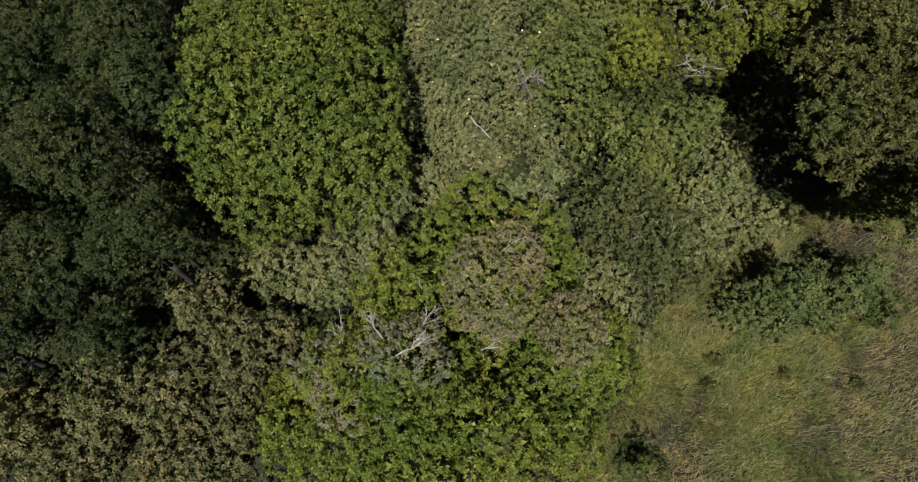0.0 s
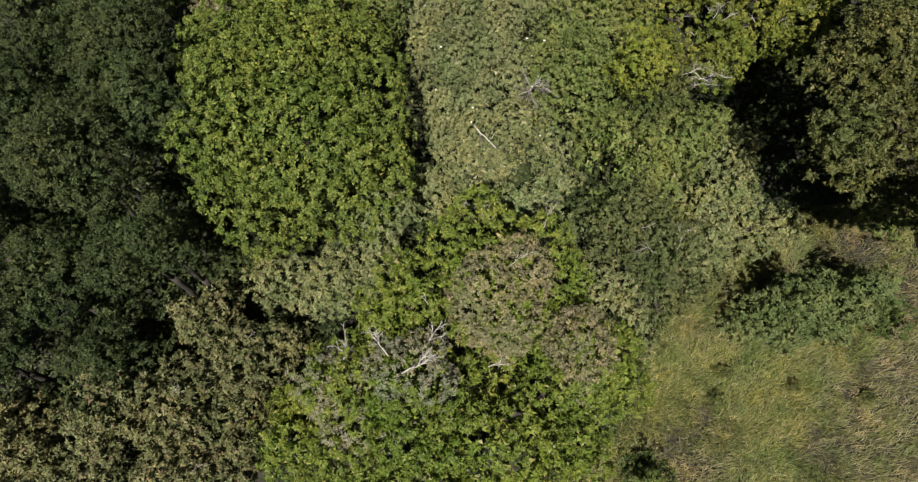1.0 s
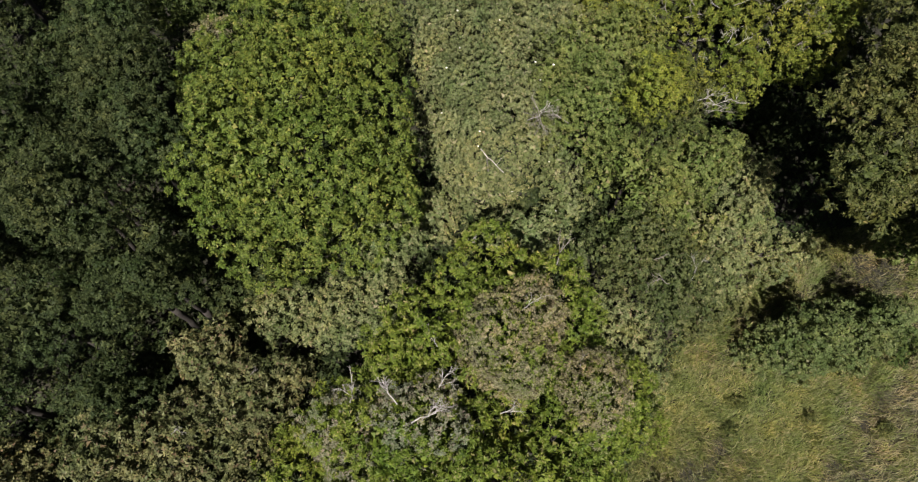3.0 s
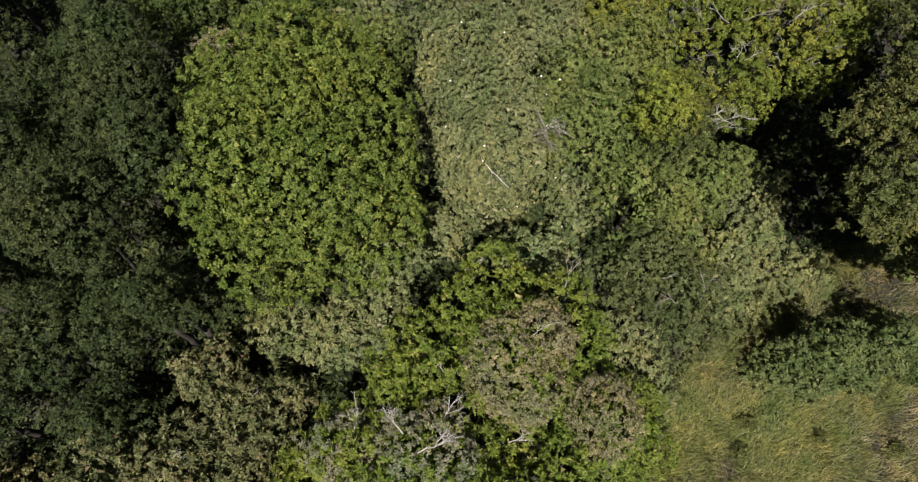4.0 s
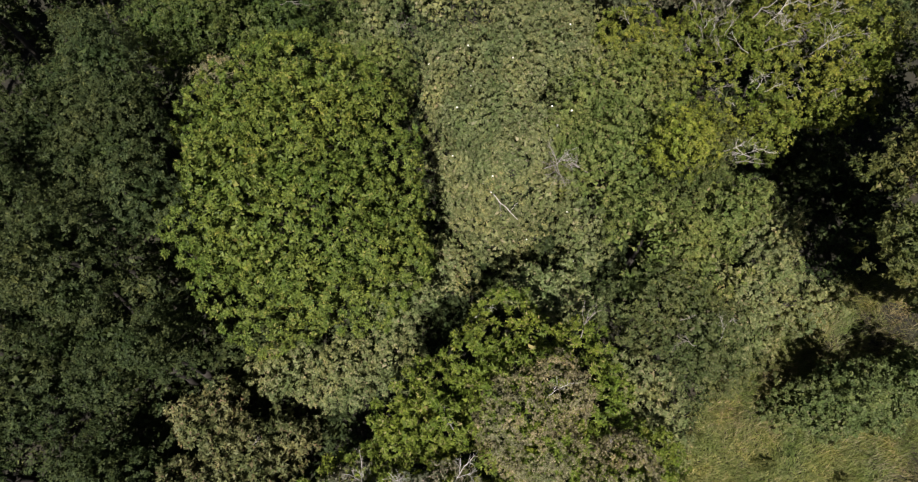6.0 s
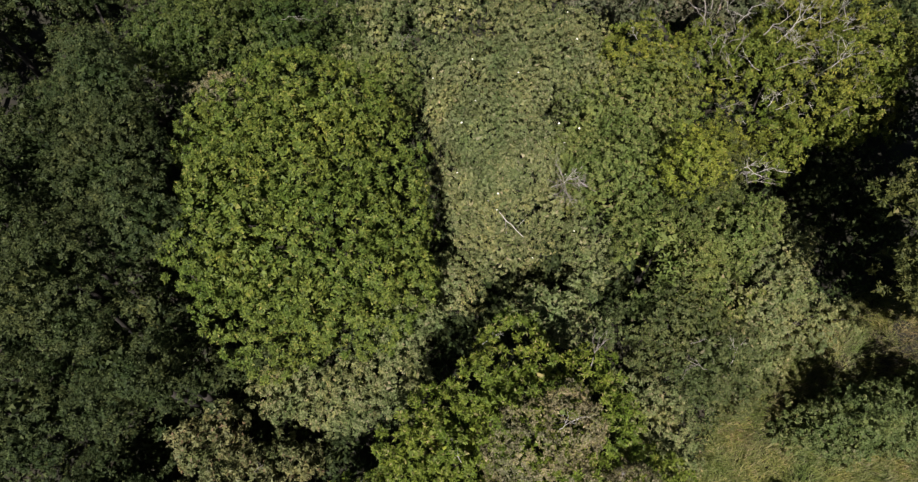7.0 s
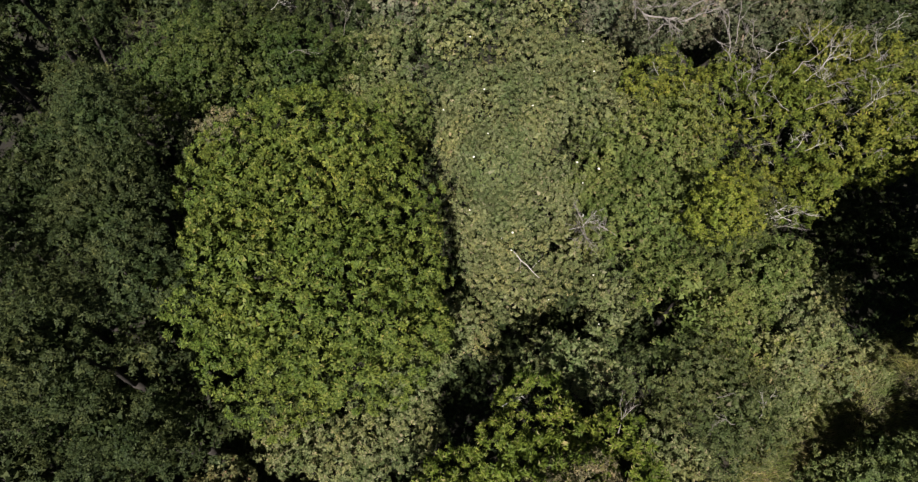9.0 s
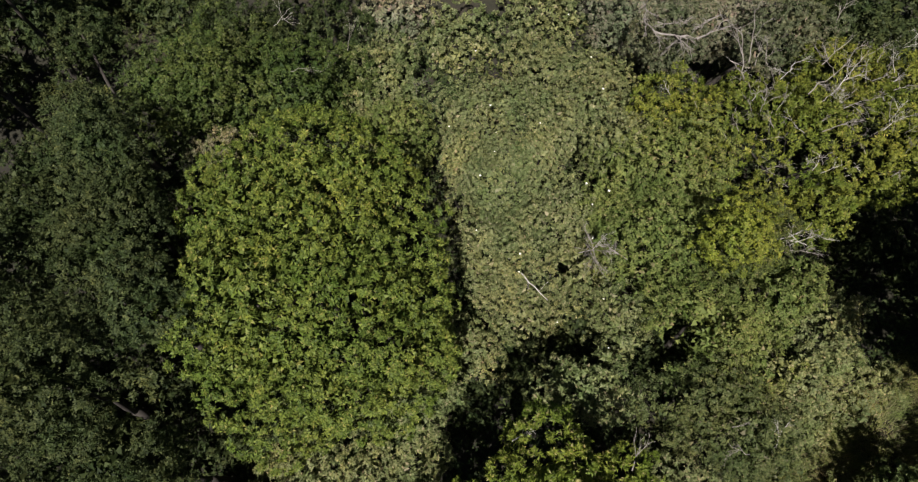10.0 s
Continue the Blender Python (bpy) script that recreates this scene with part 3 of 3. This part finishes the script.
for seed, lobe in enumerate([(5.2, 13.4, 5.2, 1.7, 1.5, 3.4), (4.8, 6.2, 3.4, 1.3, 1.2, 3.2), (5.6, 19.4, 2.4, 1.7, 1.8, 3.4), (4.6, 10.0, 4.6, 1.3, 1.6, 3.4)]):
    plant("vine_thicket", "mound of dusty olive climbing vines", "vine", "vine mounds", [lobe], "vine", M_VINE if seed != 3 else M_MAT, 220 + seed, trunk=0.05, low=-0.1)
for seed, lobe in enumerate([(0.4, 9.6, 1.6, 1.3, 1.4, 2.6), (2.0, 15.2, 2.0, 1.4, 1.7, 2.6), (-2.4, 15.6, 1.0, 1.2, 1.5, 2.4)]):
    plant("vine_thicket", "fresh green mound of climbing vines", "vine", "vine mounds", [lobe], "mat", M_PALE, 226 + seed, trunk=0.05, low=-0.1)

# ---- green vine-covered crowns ----
plant("vine_covered_tree", "tree wrapped in a smooth green vine mat", "tree", "vine-covered trees", [(6.3, 8.6, 5.4, 2.4, 2.7, 4.2)], "mat", M_MAT, 150, trunk=0.16)
plant("vine_covered_tree", "tree under a smooth deeper green vine mat", "tree", "vine-covered trees", [(7.4, 11.8, 5.8, 2.7, 2.6, 3.8), (5.2, 11.5, 5.4, 1.7, 1.7, 3.4)], "mat", M_MAT, 157, trunk=0.16)
plant("vine_covered_tree", "tree wrapped in a smooth green vine mat", "tree", "vine-covered trees", [(8.0, 4.7, 4.8, 2.0, 1.7, 4.0)], "mat", M_MAT, 151, trunk=0.14)
plant("vine_covered_tree", "low dark green vine dome with gaps", "tree", "vine-covered trees", [(8.3, 1.6, 3.4, 2.6, 2.1, 3.2), (10.2, 0.2, 3.2, 1.7, 1.7, 3.1), (11.7, -1.0, 0.9, 1.3, 1.2, 2.0), (13.1, -0.5, 0.6, 1.2, 1.0, 1.7)], "mat", M_DOME, 152, trunk=0.12,
      dead=[((9.4, -0.8, 5.6), (-0.7, 0.3, 0.3), 1.3, 0.035, 3), ((10.4, -0.7, 5.4), (0.4, 0.8, 0.4), 1.3, 0.035, 3), ((8.6, 0.2, 6.2), (0.6, 0.2, 0.3), 0.7, 0.03, 2)])
plant("yellow_bush", "dense bush with yellow-green young leaves", "bush", "", [(8.7, 7.2, 9.6, 1.2, 1.1, 1.7)], "mat", M_YELLOW, 153, trunk=0.1,
      extra=[("young_growth", [(8.0, 7.1, 10.15, 0.7, 0.75, 1.6)], "mat", M_LIME, "yellow young shoots")])
plant("vine_covered_tree", "tree wrapped in a smooth green vine mat", "tree", "vine-covered trees", [(9.7, 7.6, 7.2, 1.5, 1.5, 3.3)], "mat", M_OLIVE, 156, trunk=0.1)
plant("broadleaf_shrub", "tall olive-green shrub beside the clearing", "shrub", "", [(11.8, 6.4, 4.0, 2.1, 2.1, 3.9), (11.2, 3.5, 3.2, 1.8, 1.8, 3.1)], "pale", M_MAT, 154, trunk=0.12)
plant("broadleaf_shrub", "olive-green shrub beside the clearing", "shrub", "pale shrubs", [(13.4, 3.4, 2.8, 2.0, 2.0, 3.0), (12.8, 0.9, 1.0, 1.8, 1.3, 1.9), (14.4, 4.6, 3.4, 1.3, 1.9, 3.4), (14.8, 2.4, 0.8, 1.4, 1.2, 1.7), (16.6, 3.6, 0.5, 1.6, 1.0, 1.2), (16.4, 1.9, 0.4, 1.3, 0.9, 1.2), (18.4, 3.3, 0.4, 1.3, 1.0, 1.2), (15.0, 0.6, 0.3, 1.0, 0.8, 1.0), (17.7, 2.0, 0.3, 1.3, 0.9, 1.1), (19.6, 3.0, 0.3, 1.2, 0.9, 1.1)], "pale", M_PALE, 155, trunk=0.1)

# ---- dying tree full of bare branches ----
rb = np.random.default_rng(77)
bare = []
for cx, cy, cz, rx, ry, rz, number in ((12.4, 12.6, 6.6, 3.1, 3.2, 4.2, 40), (15.4, 12.4, 7.6, 2.2, 3.0, 3.9, 22), (10.4, 14.2, 6.2, 1.9, 2.0, 3.6, 10), (17.0, 15.2, 7.2, 2.4, 2.4, 3.5, 14)):
    for _ in range(number):
        a, k = rb.uniform(0, 6.28), math.sqrt(rb.uniform(0, 0.8))
        bare.append(((cx + rx * k * math.cos(a), cy + ry * k * math.sin(a), cz + rz * math.sqrt(1 - k * k) - 0.3), (rb.uniform(-0.5, 0.9), rb.uniform(-0.2, 0.9), rb.uniform(0.1, 0.6)), rb.uniform(0.6, 1.4), rb.uniform(0.018, 0.032), 3))
plant("dying_tree", "thinning tree with yellow-green tufts and many bare grey branches", "tree", "",
      [(12.4, 12.6, 6.6, 3.1, 3.2, 4.2), (15.4, 12.4, 7.6, 2.2, 3.0, 3.9), (13.2, 9.2, 7.2, 1.3, 1.3, 2.8), (10.4, 14.2, 6.2, 1.9, 2.0, 3.6), (18.2, 14.0, 7.4, 2.4, 2.6, 3.6), (17.4, 11.0, 7.2, 1.5, 1.4, 3.0), (15.6, 16.2, 6.8, 2.4, 1.8, 3.4)], "yellow", M_YELLOW, 160, trunk=0.1,
      dead=bare + [((12.1, 13.1, 10.8), (2.4, 2.0, 0.2), 4.0, 0.06, 4), ((11.2, 14.0, 10.6), (0.8, 0.9, 0.2), 1.9, 0.04, 4), ((12.4, 11.4, 10.6), (1.2, 0.4, 0.2), 2.0, 0.04, 4), ((14.6, 11.2, 11.0), (0.9, 0.6, 0.1), 2.0, 0.035, 4), ((13.4, 12.4, 10.8), (0.9, 0.3, 0.1), 1.9, 0.035, 4), ((11.8, 7.6, 8.0), (0.9, 0.2, 0.2), 1.0, 0.035, 4), ((12.8, 8.0, 7.9), (0.6, -0.5, 0.2), 0.9, 0.035, 4), ((12.2, 7.4, 8.1), (-0.6, 0.3, 0.2), 1.3, 0.04, 4), ((11.2, 7.2, 8.2), (0.8, -0.3, 0.25), 1.5, 0.045, 4), ((10.8, 7.5, 8.5), (0.9, 0.2, 0.2), 1.4, 0.04, 4)])
plant("grey_tree", "sage-green tree with curved bleached bare limbs", "tree", "", [(8.2, 19.2, 6.8, 1.9, 1.6, 3.2), (13.6, 18.4, 7.4, 2.4, 1.6, 3.2)], "grey", M_SAGE, 161, trunk=0.2,
      dead=[((6.4, 19.6, 9.2), (0.25, -0.9, 0.15), 1.6, 0.06, 5), ((6.9, 18.3, 9.3), (0.9, -0.2, 0.1), 1.5, 0.06, 5), ((9.9, 18.6, 9.4), (-0.8, -0.5, 0.1), 1.9, 0.09, 3), ((9.7, 19.4, 9.5), (0.4, 0.8, 0.3), 1.4, 0.05, 4),
            ((10.2, 15.2, 9.6), (-0.15, 1.7, 1.0), 3.0, 0.06, 2), ((10.6, 15.7, 9.6), (0.15, 1.6, 1.0), 2.8, 0.055, 2), ((10.2, 14.7, 9.6), (-1.2, 0.8, 1.0), 2.4, 0.05, 2), ((6.4, 18.8, 9.0), (0.3, -1.1, 0.3), 1.9, 0.09, 4), ((6.7, 17.7, 9.3), (1.8, -0.6, 0.2), 3.0, 0.12, 4), ((8.5, 17.1, 9.5), (1.4, 0.6, 0.0), 2.4, 0.10, 3), ((11.2, 16.0, 9.0), (0.2, 0.8, 0.5), 1.9, 0.045, 3), ((11.6, 15.8, 9.3), (-0.1, 0.8, 0.5), 1.6, 0.04, 3),
            ((13.0, 14.6, 10.8), (0.7, 0.65, 0.2), 1.6, 0.05, 4), ((13.2, 13.2, 11.0), (0.6, 0.7, 0.2), 1.8, 0.05, 4), ((14.6, 17.4, 10.2), (0.3, 0.7, 0.4), 1.3, 0.04, 4)])
plant("dying_tree", "thin yellow-green tree beside a gap in the canopy", "tree", "", [(7.6, 15.4, 5.8, 1.7, 1.4, 3.4)], "yellow", M_YELLOW, 162, trunk=0.12, dead=[((8.2, 15.0, 8.8), (0.3, 0.6, 0.4), 1.0, 0.025, 4), ((7.2, 14.6, 8.7), (-0.4, 0.6, 0.4), 0.9, 0.025, 4)])

# ---- tall open tree over the clearing ----
plant("tall_tree", "tall open tree with separate yellow-green leaf clusters", "tree", "",
      [(15.0, 1.5, 12.6, 1.7, 1.6, 2.8), (16.6, 4.2, 13.2, 2.0, 1.9, 3.2), (17.6, 1.6, 12.6, 1.7, 1.6, 3.0), (14.5, 3.7, 13.2, 1.0, 1.2, 2.4), (19.6, 3.6, 12.4, 2.2, 2.2, 3.2)], "broad", M_OLIVE, 170, low=0.0, trunk=0.17, base=(22.6, 5.4))
plant("tall_tree", "shorter olive tree at the edge of the clearing", "tree", "", [(22.4, 2.0, 4.2, 1.7, 1.3, 2.8), (24.2, 2.6, 4.8, 2.4, 2.0, 3.2)], "pale", M_MAT, 171, trunk=0.18, base=(26.4, 3.4))

plant("tall_tree", "tall open tree with separate yellow-green leaf clusters", "tree", "", [(19.4, 7.6, 12.4, 3.0, 2.8, 3.2), (21.6, 11.0, 11.4, 3.0, 2.8, 3.2), (23.6, 6.4, 11.0, 3.0, 2.8, 3.2)], "broad", M_OLIVE, 172, trunk=0.19, base=(23.4, 9.0))
# lobes out of view and under the crown are added to shade the clearing
plant("tall_tree", "tall olive tree with added unseen crowns that shade the clearing", "tree", "", [(23.8, -0.4, 9.0, 2.2, 2.0, 3.4), (22.0, 3.2, 9.6, 1.6, 1.6, 2.6), (21.1, -0.8, 12.4, 1.7, 1.9, 2.6), (19.4, -1.4, 12.2, 1.6, 1.8, 2.4), (18.6, 2.4, 8.6, 2.0, 2.2, 1.6), (20.8, 0.2, 8.6, 2.0, 2.0, 1.6)], "broad", M_OLIVE, 173, trunk=0.24, base=(26.8, 2.0))
# dark-leaved shrubs added over lit soil, standing in for black shade in gaps
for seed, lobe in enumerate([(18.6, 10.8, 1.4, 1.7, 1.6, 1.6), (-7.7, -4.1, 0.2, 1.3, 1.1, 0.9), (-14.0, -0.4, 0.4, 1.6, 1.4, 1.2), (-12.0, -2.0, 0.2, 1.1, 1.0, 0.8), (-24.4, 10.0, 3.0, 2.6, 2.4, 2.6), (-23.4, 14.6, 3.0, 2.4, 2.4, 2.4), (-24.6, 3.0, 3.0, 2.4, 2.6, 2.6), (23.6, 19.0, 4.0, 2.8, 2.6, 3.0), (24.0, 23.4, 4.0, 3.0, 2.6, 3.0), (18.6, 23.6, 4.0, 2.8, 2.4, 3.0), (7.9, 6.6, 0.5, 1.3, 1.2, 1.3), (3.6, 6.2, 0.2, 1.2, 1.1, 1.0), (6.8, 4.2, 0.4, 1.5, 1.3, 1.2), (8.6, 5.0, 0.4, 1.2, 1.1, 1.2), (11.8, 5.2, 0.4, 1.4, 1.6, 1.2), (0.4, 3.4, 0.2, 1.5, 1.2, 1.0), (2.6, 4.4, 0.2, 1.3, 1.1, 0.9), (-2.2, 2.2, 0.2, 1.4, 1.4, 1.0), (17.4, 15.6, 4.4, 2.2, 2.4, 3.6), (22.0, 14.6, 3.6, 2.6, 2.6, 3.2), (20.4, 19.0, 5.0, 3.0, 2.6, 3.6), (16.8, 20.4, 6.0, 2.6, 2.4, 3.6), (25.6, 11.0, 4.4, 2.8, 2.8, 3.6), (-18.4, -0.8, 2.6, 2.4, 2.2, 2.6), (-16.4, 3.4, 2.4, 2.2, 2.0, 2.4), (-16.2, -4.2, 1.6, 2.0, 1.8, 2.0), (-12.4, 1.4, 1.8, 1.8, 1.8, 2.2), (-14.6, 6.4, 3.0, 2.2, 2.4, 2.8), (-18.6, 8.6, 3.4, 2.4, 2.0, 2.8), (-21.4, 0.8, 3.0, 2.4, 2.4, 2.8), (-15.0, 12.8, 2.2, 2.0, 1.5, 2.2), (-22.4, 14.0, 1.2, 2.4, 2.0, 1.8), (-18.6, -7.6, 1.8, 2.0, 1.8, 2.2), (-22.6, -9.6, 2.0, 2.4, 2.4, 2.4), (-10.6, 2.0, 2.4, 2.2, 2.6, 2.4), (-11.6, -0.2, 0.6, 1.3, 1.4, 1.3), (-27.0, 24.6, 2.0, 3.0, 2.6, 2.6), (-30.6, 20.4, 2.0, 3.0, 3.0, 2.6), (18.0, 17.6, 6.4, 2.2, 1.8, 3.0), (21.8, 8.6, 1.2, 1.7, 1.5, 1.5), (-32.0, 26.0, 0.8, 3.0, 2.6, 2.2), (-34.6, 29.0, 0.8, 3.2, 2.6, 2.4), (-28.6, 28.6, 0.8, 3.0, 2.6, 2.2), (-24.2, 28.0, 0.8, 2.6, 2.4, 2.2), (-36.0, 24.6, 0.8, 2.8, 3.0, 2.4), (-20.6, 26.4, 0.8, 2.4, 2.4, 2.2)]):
    plant("shade_fill_shrub", "dark understorey shrub added to fill a gap with shade", "shrub", "understorey shrubs", [lobe], "shade", M_DARK, 190 + seed, trunk=0.09)
for seed, lobe in enumerate([(-14.4, 22.8, 4.4, 2.8, 2.6, 3.0), (-26.6, 8.0, 8.0, 2.8, 3.0, 3.2), (-10.6, 25.0, 2.8, 2.6, 2.6, 2.6)]):
    plant("evergreen_tree", "dark tree with separate leaf tiers over deep shade", "tree", "dark grove", [lobe], "open", M_DARK, 200 + seed, trunk=0.2)
for seed, lobe in enumerate([(-6.6, 26.0, 0.6, 2.6, 2.6, 2.8), (8.4, 22.6, 3.4, 2.8, 2.6, 3.6), (13.0, 22.4, 4.0, 2.8, 2.6, 3.8), (8.0, 27.0, 1.4, 3.0, 2.6, 3.0)]):
    plant("low_shrub", "loose grey-olive shrub at the far edge", "shrub", "", [lobe], "grey", M_GREY, 210 + seed, trunk=0.1)

# ---- shrubs in the grass ----
plant("field_shrub", "wide leafy shrub standing alone in long grass", "shrub", "field shrubs",
      [(17.3, -2.4, 2.4, 1.4, 1.15, 3.3), (15.8, -2.8, 1.6, 1.1, 1.0, 2.7), (18.8, -2.7, 1.3, 1.3, 1.1, 2.8), (20.7, -2.0, 2.3, 1.4, 1.1, 3.2), (19.8, -2.5, 1.1, 1.2, 1.1, 2.6), (22.0, -1.3, 0.9, 1.2, 1.1, 2.5), (17.4, -3.4, 0.5, 1.7, 0.7, 1.7), (19.9, -3.2, 0.5, 1.6, 0.7, 1.7), (15.0, -3.1, 0.3, 0.8, 0.8, 1.3)], "pale", M_FIELD, 180, trunk=0.08)
plant("field_shrub", "small dark shrub in the grass", "shrub", "field shrubs", [(23.2, -2.8, 0.6, 1.2, 0.8, 1.6)], "grey", M_DEEP, 181, trunk=0.05)
plant("field_shrub", "small dark shrub in the grass", "shrub", "field shrubs", [(9.2, -10.9, 0.9, 0.75, 0.75, 1.6)], "deep", M_DEEP, 182, trunk=0.05)


# ---- long grass ----
def field_edge(y):
    return np.interp(y, [-16, -12, -9.4, -7.6, -5.0, -1.7, 1.2, 3.0, 4.6], [4.5, 5.4, 6.6, 8.6, 9.6, 11.8, 14.6, 17.0, 21.0])


def grass(name, label, material, dry, count, seed):
    rng = np.random.default_rng(seed)
    x, y = rng.uniform(5, 30, count * 4), rng.uniform(-15, 4.6, count * 4)
    keep = x > field_edge(y) + rng.normal(size=len(x)) * 0.4
    x, y = x[keep], y[keep]
    wet = np.array([noise.noise(Vector((a * 0.22, b * 0.3, 7.7))) + 0.4 * noise.noise(Vector((a * 0.9, b * 0.9, 3.1))) for a, b in zip(x, y)])
    wet += 0.45 * np.exp(-((x - 17.5) / 5) ** 2 - ((y + 5.5) / 2.2) ** 2) - 0.45 * np.clip((-8.2 - y) * 0.6, 0, 1) - 0.4 * np.clip((x - 21.5) * 0.4, 0, 1) + 0.12 + 0.4 * np.exp(-((x - 16.5) / 3) ** 2 - ((y - 1.5) / 2) ** 2)
    keep = (wet < rng.normal(size=len(x)) * 0.14 + 0.05) if dry else (wet > rng.normal(size=len(x)) * 0.14 - 0.16)
    x, y = x[keep][:count], y[keep][:count]
    n = len(x)
    swirl = np.array([noise.noise(Vector((a * 0.3, b * 0.3, 11.0))) * 3.5 + noise.noise(Vector((a * 1.1, b * 1.1, 5.0))) * 2.5 for a, b in zip(x, y)]) + rng.normal(size=n) * 0.95
    lean = np.clip(0.75 + rng.normal(size=n) * 0.35, 0.1, 1.45)
    ln = rng.uniform(0.25, 0.85, n) * (0.85 if dry else 0.75)
    d = np.stack([np.cos(swirl) * np.sin(lean * 0.6), np.sin(swirl) * np.sin(lean * 0.6), np.cos(lean * 0.6)], 1)
    e = np.stack([np.cos(swirl) * np.sin(lean * 1.25), np.sin(swirl) * np.sin(lean * 1.25), np.cos(lean * 1.25)], 1)
    s = np.stack([-np.sin(swirl), np.cos(swirl), 0 * swirl], 1) * rng.uniform(0.008, 0.021, n)[:, None]
    b = np.stack([x, y, ground_height(x, y) - 0.03], 1)
    mid = b + d * ln[:, None] * 0.45
    v = np.stack([b, mid - s, mid + s, mid + e * ln[:, None] * 0.55], 1).reshape(-1, 3)
    i = np.arange(n)[:, None] * 4
    f = np.concatenate([i + [0, 1, 2], i + [1, 3, 2]], 1).reshape(-1, 3)
    tagged(new(name, mesh_of(name, v, f, material)), label, "grass", kind="stuff")


grass("green_grass", "long tangled green grass of the open field", M_GRASS, False, 96000, 5)
grass("dry_grass", "long flattened straw-coloured grass of the open field", M_STRAW, True, 44000, 6)

# ---- weeds in the grass ----
rw = np.random.default_rng(31)
for k, (x, y) in enumerate([(14.0, -5.6), (13.4, -7.0), (17.6, -6.3), (21.4, -6.9)]):
    plant("field_weed", "small dark leafy weed in the grass", "weed", "field weeds", [(x, y, 0.2, rw.uniform(0.2, 0.45), rw.uniform(0.12, 0.3), rw.uniform(0.3, 0.5))], "weed", M_OLIVE, 400 + k, trunk=0.015)


# ---- white bindweed blossoms over the vines ----
def blossom(parent, x, y, z, size, seed):
    rng = np.random.default_rng(seed)
    ang = np.arange(10) * 2 * np.pi / 10
    rim = np.stack([np.cos(ang), np.sin(ang), 0.25 + 0.08 * rng.random(10)], 1) * size * np.where(np.arange(10) % 2, 0.86, 1.0)[:, None]
    v = np.concatenate([[[0, 0, -0.35 * size]], rim * (0.45, 0.45, 0.2), rim]) + (x, y, z)
    i = np.arange(10)
    k = (i + 1) % 10
    f = np.concatenate([np.stack([0 * i, 1 + i, 1 + k], 1), np.stack([1 + i, 11 + i, 11 + k], 1), np.stack([1 + i, 11 + k, 1 + k], 1)])
    part("blossom", v, f, M_PETAL, parent, "small white blossom")


mounds = [o for o in bpy.data.objects if o.name.split(".")[0] == "vine_thicket"]
for k in range(24):
    m = mounds[k % len(mounds)]
    crown = [c for c in m.children if c.name.split(".")[0] == "crown"][0]
    top = max((crown.data.vertices[i].co for i in rw.integers(0, len(crown.data.vertices), 25)), key=lambda q: q.z)
    blossom(m, m.location.x + top.x, m.location.y + top.y, top.z + 0.06, rw.uniform(0.035, 0.06), 500 + k)


# ---- herb layer on the thicket floor, added dark to stand in for deep shade ----
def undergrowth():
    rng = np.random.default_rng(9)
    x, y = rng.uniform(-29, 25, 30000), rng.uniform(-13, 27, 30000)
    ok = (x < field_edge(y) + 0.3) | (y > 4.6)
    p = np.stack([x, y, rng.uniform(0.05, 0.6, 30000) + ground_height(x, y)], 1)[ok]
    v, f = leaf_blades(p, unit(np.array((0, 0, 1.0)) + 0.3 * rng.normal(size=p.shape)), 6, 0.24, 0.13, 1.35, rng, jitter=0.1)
    tagged(new("undergrowth", mesh_of("undergrowth", v, f, M_MOSS)), "low dark leafy herbs added as shade on the thicket floor", "undergrowth", kind="stuff")


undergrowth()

# ---- a pale broken stem lying on the vines ----
stem = tagged(new("fallen_stem"), "pale broken stem lying on the vines", "branch")
stem.location = (1.0, 7.2, 0.0)
stem_line = bent((0.6, 7.9, 3.3), (1.9, 6.6, 2.9), np.random.default_rng(3), 0.1)
part("shaft", *tube(stem_line, np.linspace(0.035, 0.02, 7), 6), M_DEAD, stem)
part("side_twig", *merged(branching(stem_line[4], (0.5, 0.4, 0.4), 0.7, 0.025, np.random.default_rng(4), 2, 1)), M_DEAD, stem)
part("prop", *tube(bent((1.0, 7.2, 0.0), stem_line[2], np.random.default_rng(5), 0.1), np.linspace(0.03, 0.02, 7), 6), M_TWIG, stem)
